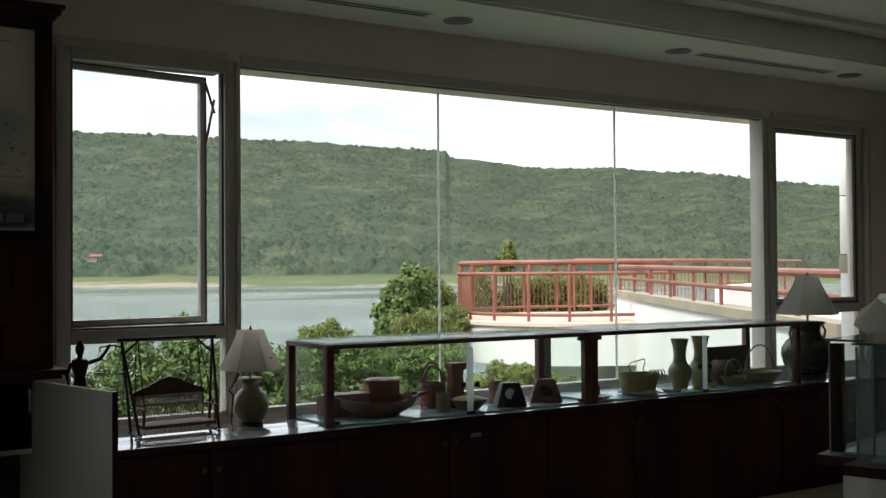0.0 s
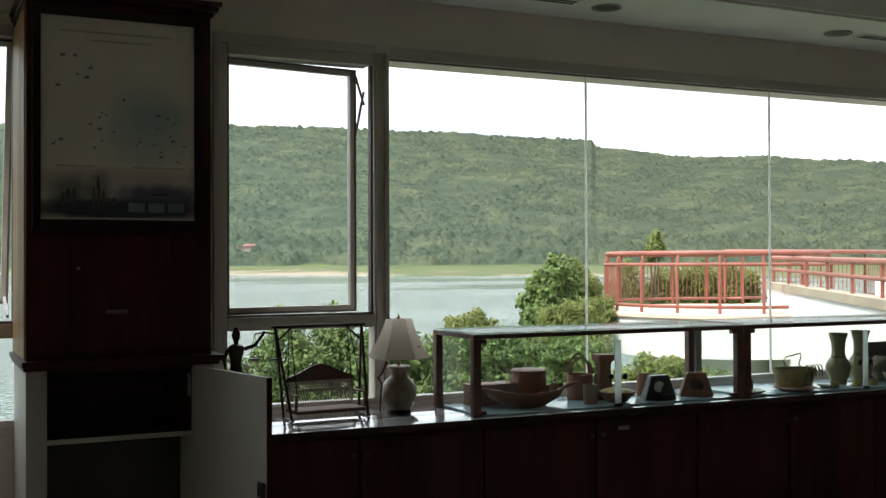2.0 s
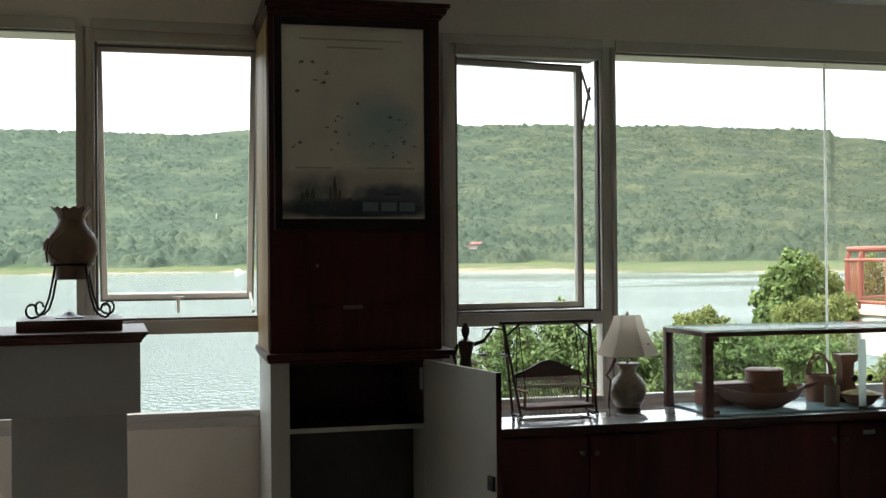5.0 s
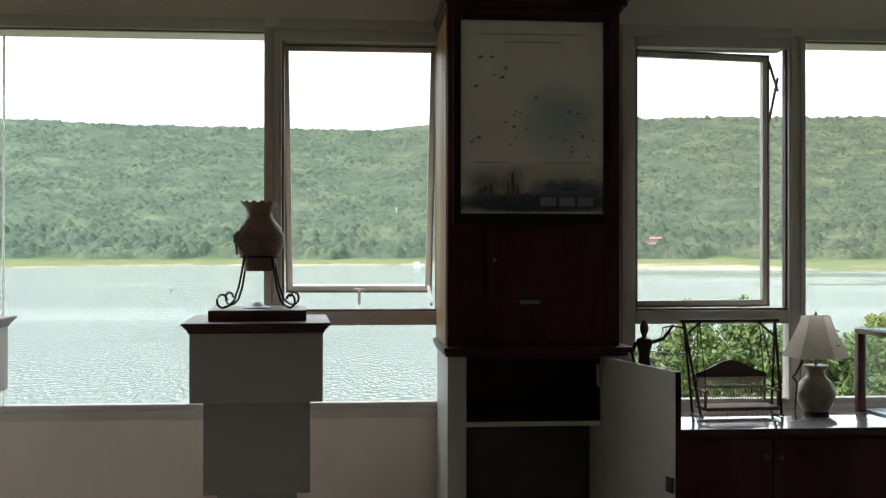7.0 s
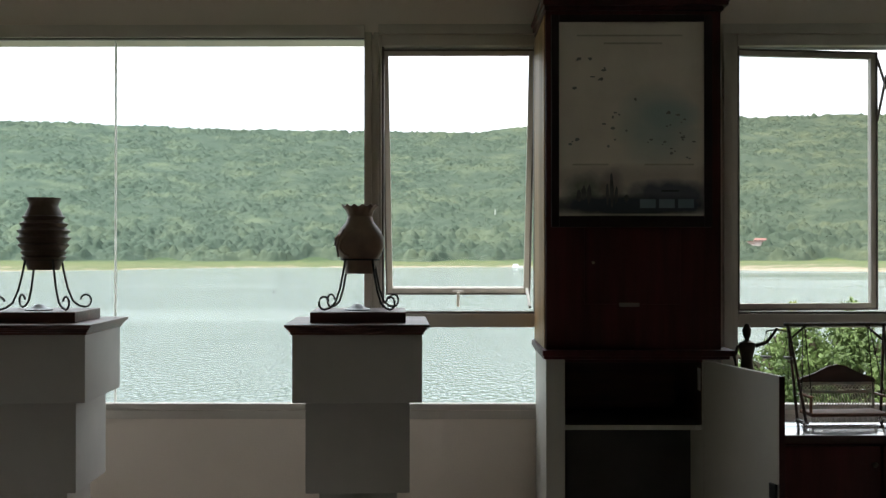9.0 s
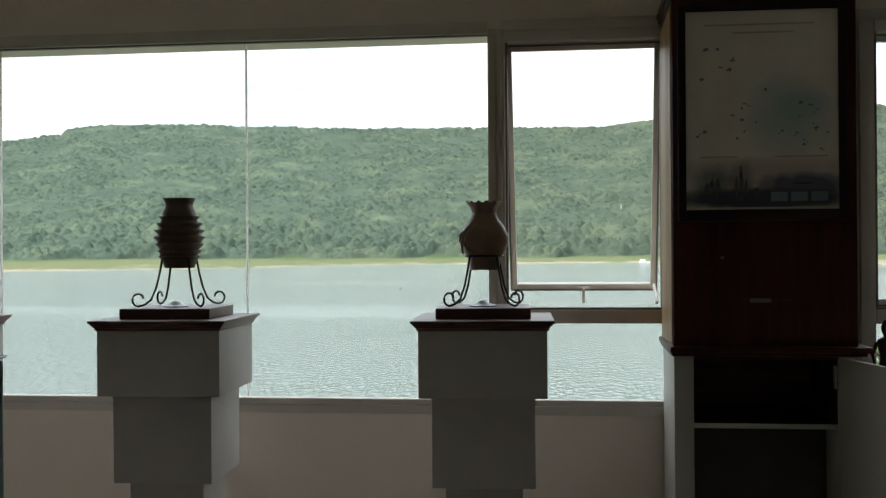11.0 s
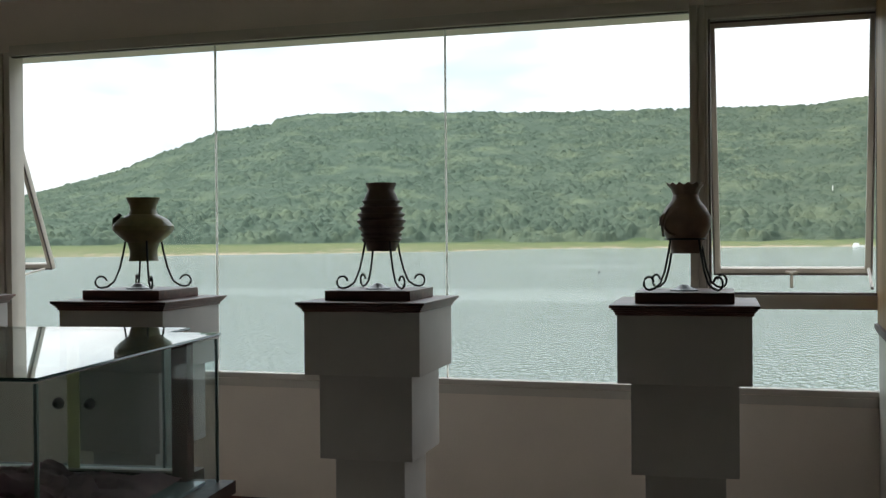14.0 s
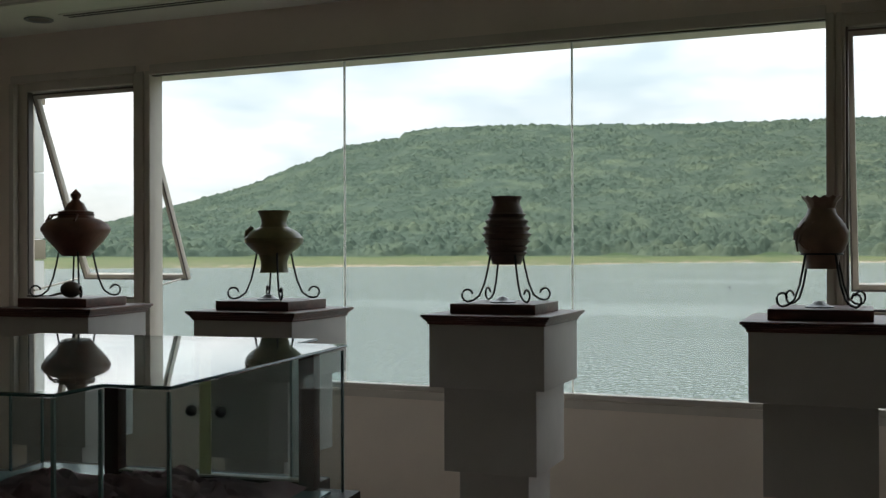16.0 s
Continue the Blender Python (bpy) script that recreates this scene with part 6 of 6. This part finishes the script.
bush(6.4, 11.5, -1.3, around(6.4, 11.5, -1.3, (6.0, 11.5, 0.36, 0.36, 0.30), (6.4, 11.6, 0.32, 0.42, 0.32), (6.8, 11.6, 0.28, 0.36, 0.32), (6.2, 11.4, -0.1, 0.5, 0.4), (6.75, 11.4, -0.15, 0.5, 0.4), (6.5, 11.4, -0.6, 0.7, 0.45)), 17000, 0.072, 3, leaf_a, "dense green shrub below the window")
bush(7.3, 11.6, -1.3, around(7.3, 11.6, -1.3, (7.15, 11.6, 0.30, 0.32, 0.30), (7.5, 11.7, 0.25, 0.34, 0.3), (7.3, 11.5, -0.15, 0.46, 0.4), (7.7, 11.6, -0.25, 0.4, 0.36), (7.4, 11.5, -0.6, 0.6, 0.4)), 12000, 0.078, 4, leaf_vine, "dark green shrub beside the terrace")
bush(10.4, 13.3, -2.4, around(10.4, 13.3, -2.4, (9.3, 13.3, -0.32, 0.36, 0.3), (9.7, 13.3, -0.22, 0.38, 0.32), (10.1, 13.4, -0.25, 0.4, 0.3), (10.55, 13.3, -0.29, 0.36, 0.3), (10.95, 13.3, -0.42, 0.36, 0.3), (11.4, 13.3, -0.62, 0.36, 0.3), (9.6, 13.2, -0.9, 0.5, 0.4), (10.4, 13.2, -0.9, 0.5, 0.4), (11.1, 13.2, -1.1, 0.5, 0.4)), 15000, 0.10, 5, leaf_b, "yellowish green shrub at the foot of the terrace", slim=0.16)
bush(11.6, 19.0, -3.9, around(11.6, 19.0, -3.9, (11.8, 19.0, 1.33, 0.36, 0.36), (11.5, 19.0, 0.95, 0.48, 0.45), (11.95, 19.1, 0.85, 0.48, 0.5), (11.2, 18.9, 0.42, 0.45, 0.45), (11.7, 18.9, 0.25, 0.55, 0.55), (12.2, 19.0, 0.15, 0.55, 0.55), (10.95, 18.8, -0.05, 0.40, 0.42), (11.5, 18.8, -0.45, 0.7, 0.6), (11.5, 18.9, -1.3, 0.9, 0.8)), 17000, 0.125, 6, leaf_vine, "vine-covered dark green tree beside the terrace", "tree", 0.12, 0.36)
bush(12.6, 19.8, -3.9, around(12.6, 19.8, -3.9, (12.5, 19.8, 1.10, 0.36, 0.42), (12.75, 19.8, 0.75, 0.42, 0.5), (12.4, 19.7, 0.40, 0.46, 0.5), (12.95, 19.9, 0.9, 0.30, 0.4), (12.8, 19.7, 0.1, 0.5, 0.5), (12.6, 19.7, -0.6, 0.7, 0.6)), 18000, 0.12, 16, leaf_b, "feathery olive tree growing beside the terrace", "tree", 0.1, 0.11)
bush(10.8, 17.0, -3.0, around(10.8, 17.0, -3.0, (10.2, 17.0, 0.10, 0.36, 0.34), (10.6, 17.0, 0.38, 0.42, 0.36), (11.1, 17.1, 0.50, 0.40, 0.36), (11.5, 17.2, 0.45, 0.34, 0.36), (10.5, 16.9, -0.25, 0.5, 0.42), (11.1, 16.9, -0.1, 0.55, 0.45), (10.8, 16.9, -0.9, 0.8, 0.6)), 22000, 0.11, 7, leaf_b, "feathery light green shrub beside the terrace", slim=0.11)
bush(9.6, 19.0, -3.9, around(9.6, 19.0, -3.9, (9.75, 19.0, 0.30, 0.32, 0.25), (9.45, 19.0, 0.22, 0.30, 0.26), (10.05, 19.0, 0.18, 0.26, 0.24), (9.2, 19.0, -0.02, 0.36, 0.3), (9.7, 18.9, -0.1, 0.5, 0.36), (9.5, 18.9, -0.7, 0.6, 0.5)), 9000, 0.11, 14, leaf_b, "round light green tree top on the bank", "tree", slim=0.14)
bush(17.1, 22.2, -3.5, around(17.1, 22.2, -3.5, *[(15.4 + 0.42 * k, 22.2 + 0.25 * math.sin(k * 2.1), 0.72 + 0.26 * math.sin(k * 1.7), 0.50, 0.5) for k in range(10)], *[(15.6 + 0.5 * k, 22.1, 0.1, 0.55, 0.5) for k in range(8)], (17.3, 22.1, 0.85, 0.5, 0.5), (17.9, 22.2, 0.95, 0.5, 0.5), (18.5, 22.1, 0.75, 0.5, 0.5), (19.3, 22.1, 0.35, 0.4, 0.5)), 34000, 0.12, 8, leaf_b, "olive green trees standing behind the terrace rail", "tree", 0.05, 0.15)
bush(16.05, 21.6, -3.0, [(0, 0, 4.95, 0.16, 0.28), (0.12, 0, 4.75, 0.16, 0.26), (-0.14, 0, 4.7, 0.16, 0.26)], 1200, 0.13, 9, leaf_b, "young tree rising above the terrace rail", "tree", 0.04, 0.18)


# terrace: round bastion, causeway and red rails
BX, BY, BR, TZ = 14.14, 16.85, 2.4, 0.56


def terrace():
    e = thing("terrace", pose(0, 0, 0), "round white lookout terrace joined to the house by a causeway", "terrace", kind="structure")
    bm = bmesh.new()
    lathe(bm, [(BR, -0.22), (BR, TZ - 0.1)], 72, BX, BY)
    lathe(bm, [(BR - 1.5, -4.5), (BR - 1.5, -0.221)], 48, BX, BY)
    part("bastion_wall", bm, ext_white, e)
    part("kerb", lathe(bmesh.new(), [(BR + 0.04, TZ - 0.10), (BR + 0.06, TZ - 0.08), (BR + 0.06, TZ - 0.02), (BR + 0.03, TZ), (BR - 0.2, TZ)], 72, BX, BY), terrace_floor, e)
    part("paving", lathe(bmesh.new(), [(BR - 0.2, TZ - 0.05), (BR - 0.2, TZ + 0.004)], 72, BX, BY), terrace_floor, e)
    a, b = Vector((14.75, 16.3)), Vector((8.51, 6.37))
    d = (b - a).normalized()
    s = Vector((-d.y, d.x))
    part("causeway_wall", prism(bmesh.new(), [tuple(a), tuple(b), tuple(b + s * 0.22), tuple(a + s * 0.22)], -2.6, 0.955), ext_white, e)
    part("wall_cap", prism(bmesh.new(), [tuple(a - s * 0.04 - d * 0.04), tuple(b - s * 0.04), tuple(b + s * 0.27), tuple(a + s * 0.27 - d * 0.04)], 0.957, 1.08), ext_tan, e)
    for o in e.children:
        if o.name.startswith(("causeway_wall", "wall_cap")):
            for v in o.data.vertices:
                if v.co.y < 8 and v.co.z > 0:
                    v.co.z -= 0.10
    part("deck", prism(bmesh.new(), [tuple(a + s * 0.23), tuple(b + s * 0.23), (13.0, 6.8), (27.5, 22.0), (20.0, 18.9), (15.6, 18.6)], 0.3, TZ), terrace_floor, e)
    part("parapet", prism(bmesh.new(), [(16.6, 15.4), (20.5, 17.4), (20.6, 17.2), (16.7, 15.2)], TZ + 0.002, 1.15), ext_white, e, "low white parapet block")
    return a, b, d, s


TA, TB, TD, TS = terrace()


def straight_rail(a, b, z0, z1, heights, step, label, bars=False):
    """Tubular rail with posts between two plan points; the foot runs from z0 to z1."""
    e = thing("railing", pose(0, 0, 0), label, "railing", "red terrace rails")
    a, b = Vector((*a, z0)), Vector((*b, z1))
    n = max(2, round((b - a).length / step))
    up = Vector((0, 0, 1))
    for h, r in heights:
        part("rail", tube(bmesh.new(), [a + up * h, b + up * h], r, 10), rail_paint, e)
    for k in range(n + 1):
        p = a.lerp(b, k / n)
        part("post", tube(bmesh.new(), [p, p + up * heights[0][0]], 0.028, 8), rail_paint, e)
    if bars:
        m = round((b - a).length / 0.14)
        for k in range(m):
            p = a.lerp(b, (k + 0.5) / m)
            part("baluster", tube(bmesh.new(), [p + up * heights[-1][0], p + up * heights[1][0]], 0.009, 5), rail_paint, e)
    return e


straight_rail(TA + TS * 0.11, TB + TS * 0.11, 1.075, 0.975, ((0.46, 0.046), (0.24, 0.032)), 1.55, "red tubular rail on the causeway wall")
straight_rail((15.6, 18.55), (20.0, 18.85), TZ, TZ, ((1.12, 0.05), (0.85, 0.03), (0.12, 0.03)), 1.5, "red tubular rail along the far side of the deck", True)
straight_rail((20.0, 18.85), (27.3, 21.9), TZ, TZ, ((1.12, 0.05), (0.85, 0.03), (0.12, 0.03)), 1.5, "red tubular rail bending along the deck", True)


def round_rail():
    e = thing("railing", pose(BX, BY, TZ), "red tubular rail curving round the lookout", "railing", "red terrace rails")
    a0, a1 = radians(-75), radians(-320)
    r = BR - 0.12

    def arc(rr, z, n=56):
        return [(rr * math.cos(a0 + (a1 - a0) * k / n), rr * math.sin(a0 + (a1 - a0) * k / n), z) for k in range(n + 1)]

    part("rail", tube(bmesh.new(), arc(r - 0.06, 1.06), 0.05, 10), rail_paint, e, "thick top rail")
    part("rail", tube(bmesh.new(), arc(r, 0.86), 0.032, 8), rail_paint, e)
    part("rail", tube(bmesh.new(), arc(r, 0.12), 0.032, 8), rail_paint, e)
    for k in range(14):
        a = a0 + (a1 - a0) * k / 13
        c, s = math.cos(a), math.sin(a)
        part("post", tube(bmesh.new(), [(r * c, r * s, 0), (r * c, r * s, 0.86), ((r - 0.06) * c, (r - 0.06) * s, 1.05)], 0.030, 8), rail_paint, e)
    for k in range(48, 104):
        a = a0 + (a1 - a0) * (k + 0.5) / 104
        c, s = math.cos(a), math.sin(a)
        part("baluster", tube(bmesh.new(), [(r * c, r * s, 0.12), (r * c, r * s, 0.86)], 0.0075, 5), rail_paint, e)
    return e


round_rail()


def fin_wall(name, x0, x1, y1, label):
    e = thing(name, pose(0, 0, 0), label, "wall", kind="structure")
    z = -1.0
    for h, m in ((1.4, ext_white), (1.05, ext_white), (0.16, ext_tan), (0.51, ext_white), (0.52, ext_white), (0.16, ext_tan), (1.4, ext_white)):
        o = 0.008 if m is ext_tan else 0.0
        part("masonry_course", boxed(x0 - o, x1 + o, 5.815, y1 + o, z + 0.004, z + h - 0.004, 0.006), m, e)
        z += h
    return e


fin_wall("fin_wall_east", 8.15, 8.5, 6.1, "white banded masonry pier outside the end window")
fin_wall("fin_wall_west", -6.85, -6.22, 6.52, "white banded masonry pier outside the end window")


# small things far off
house_wall = mat("house_wall", (0.40, 0.34, 0.31), 0.8, vary=0.1, scale=0.5)
house_roof = mat("house_roof", (0.27, 0.13, 0.11), 0.8, vary=0.15, scale=0.5)


def far_house():
    e = thing("lake_house", pose(301.5, 1080, 14.6) @ Matrix.Diagonal((0.75, 0.75, 0.75, 1)), "small red-roofed white house on the far shore", "house")
    part("wall", boxed(-4, 11, -4, 4, -18, 3.4, 0.05), house_wall, e)
    bm = prism(bmesh.new(), [(-5.2, 0), (5.2, 0), (2.0, 3.6), (-2.0, 3.6)], -5, 12)
    for v in bm.verts:
        v.co = Vector((v.co.z if v.co.y < 1 else 3.5 + (v.co.z - 3.5) * 0.74, v.co.x, 3.41 + 0.8 * v.co.y))
    part("roof", bm, house_roof, e, "hipped red roof")
    part("wing", boxed(-13.5, -4.1, -4, 4, -18, 1.2, 0.05), house_wall, e, "lower white wing")
    part("lower_roof", boxed(-14.2, -4.1, -4.6, 4.6, 1.21, 2.1, 0.05), house_roof, e, "flat red roof of the wing")
    for x in (-11.5, -8.5, -5.8, -2.2, 1, 4.5, 8):
        part("window", boxed(x - 0.8, x + 0.8, -4.08, -4.005, -1.6 if x < -4 else 0.4, 0.2 if x < -4 else 2.2), house_roof, e)
    return e


far_house()
e = thing("mast", pose(0.0407 * 1250, 1250, 37), "pale thin mast standing among the trees", "mast")
part("pole", tube(bmesh.new(), [(0, 0, -6), (0, 0, 18)], 0.5, 6, 0.3), ext_white, e)
e = thing("boat", pose(0.0608 * 985, 985, LAKE), "small white boat drawn up on the far shore", "boat")
bm = prism(bmesh.new(), [(-4.5, -1.2), (3.0, -1.3), (5.2, 0), (3.0, 1.3), (-4.5, 1.2)], 0.0, 1.4)
part("hull", bm, ext_white, e)
bm = prism(bmesh.new(), [(-3.6, -0.9), (1.0, -0.9), (0.4, 0.9), (-3.6, 0.9)], 1.401, 3.2)
part("cabin", bm, ext_white, e)
for x, y in ((-49.4, 307.0),):
    e = thing("buoy", pose(x, y, LAKE), "small dark buoy floating on the lake", "buoy")
    part("float", lathe(bmesh.new(), [(0.0, -0.1), (0.25, 0.0), (0.3, 0.2), (0.12, 0.45), (0.0, 0.5)], 12), black_plastic, e)
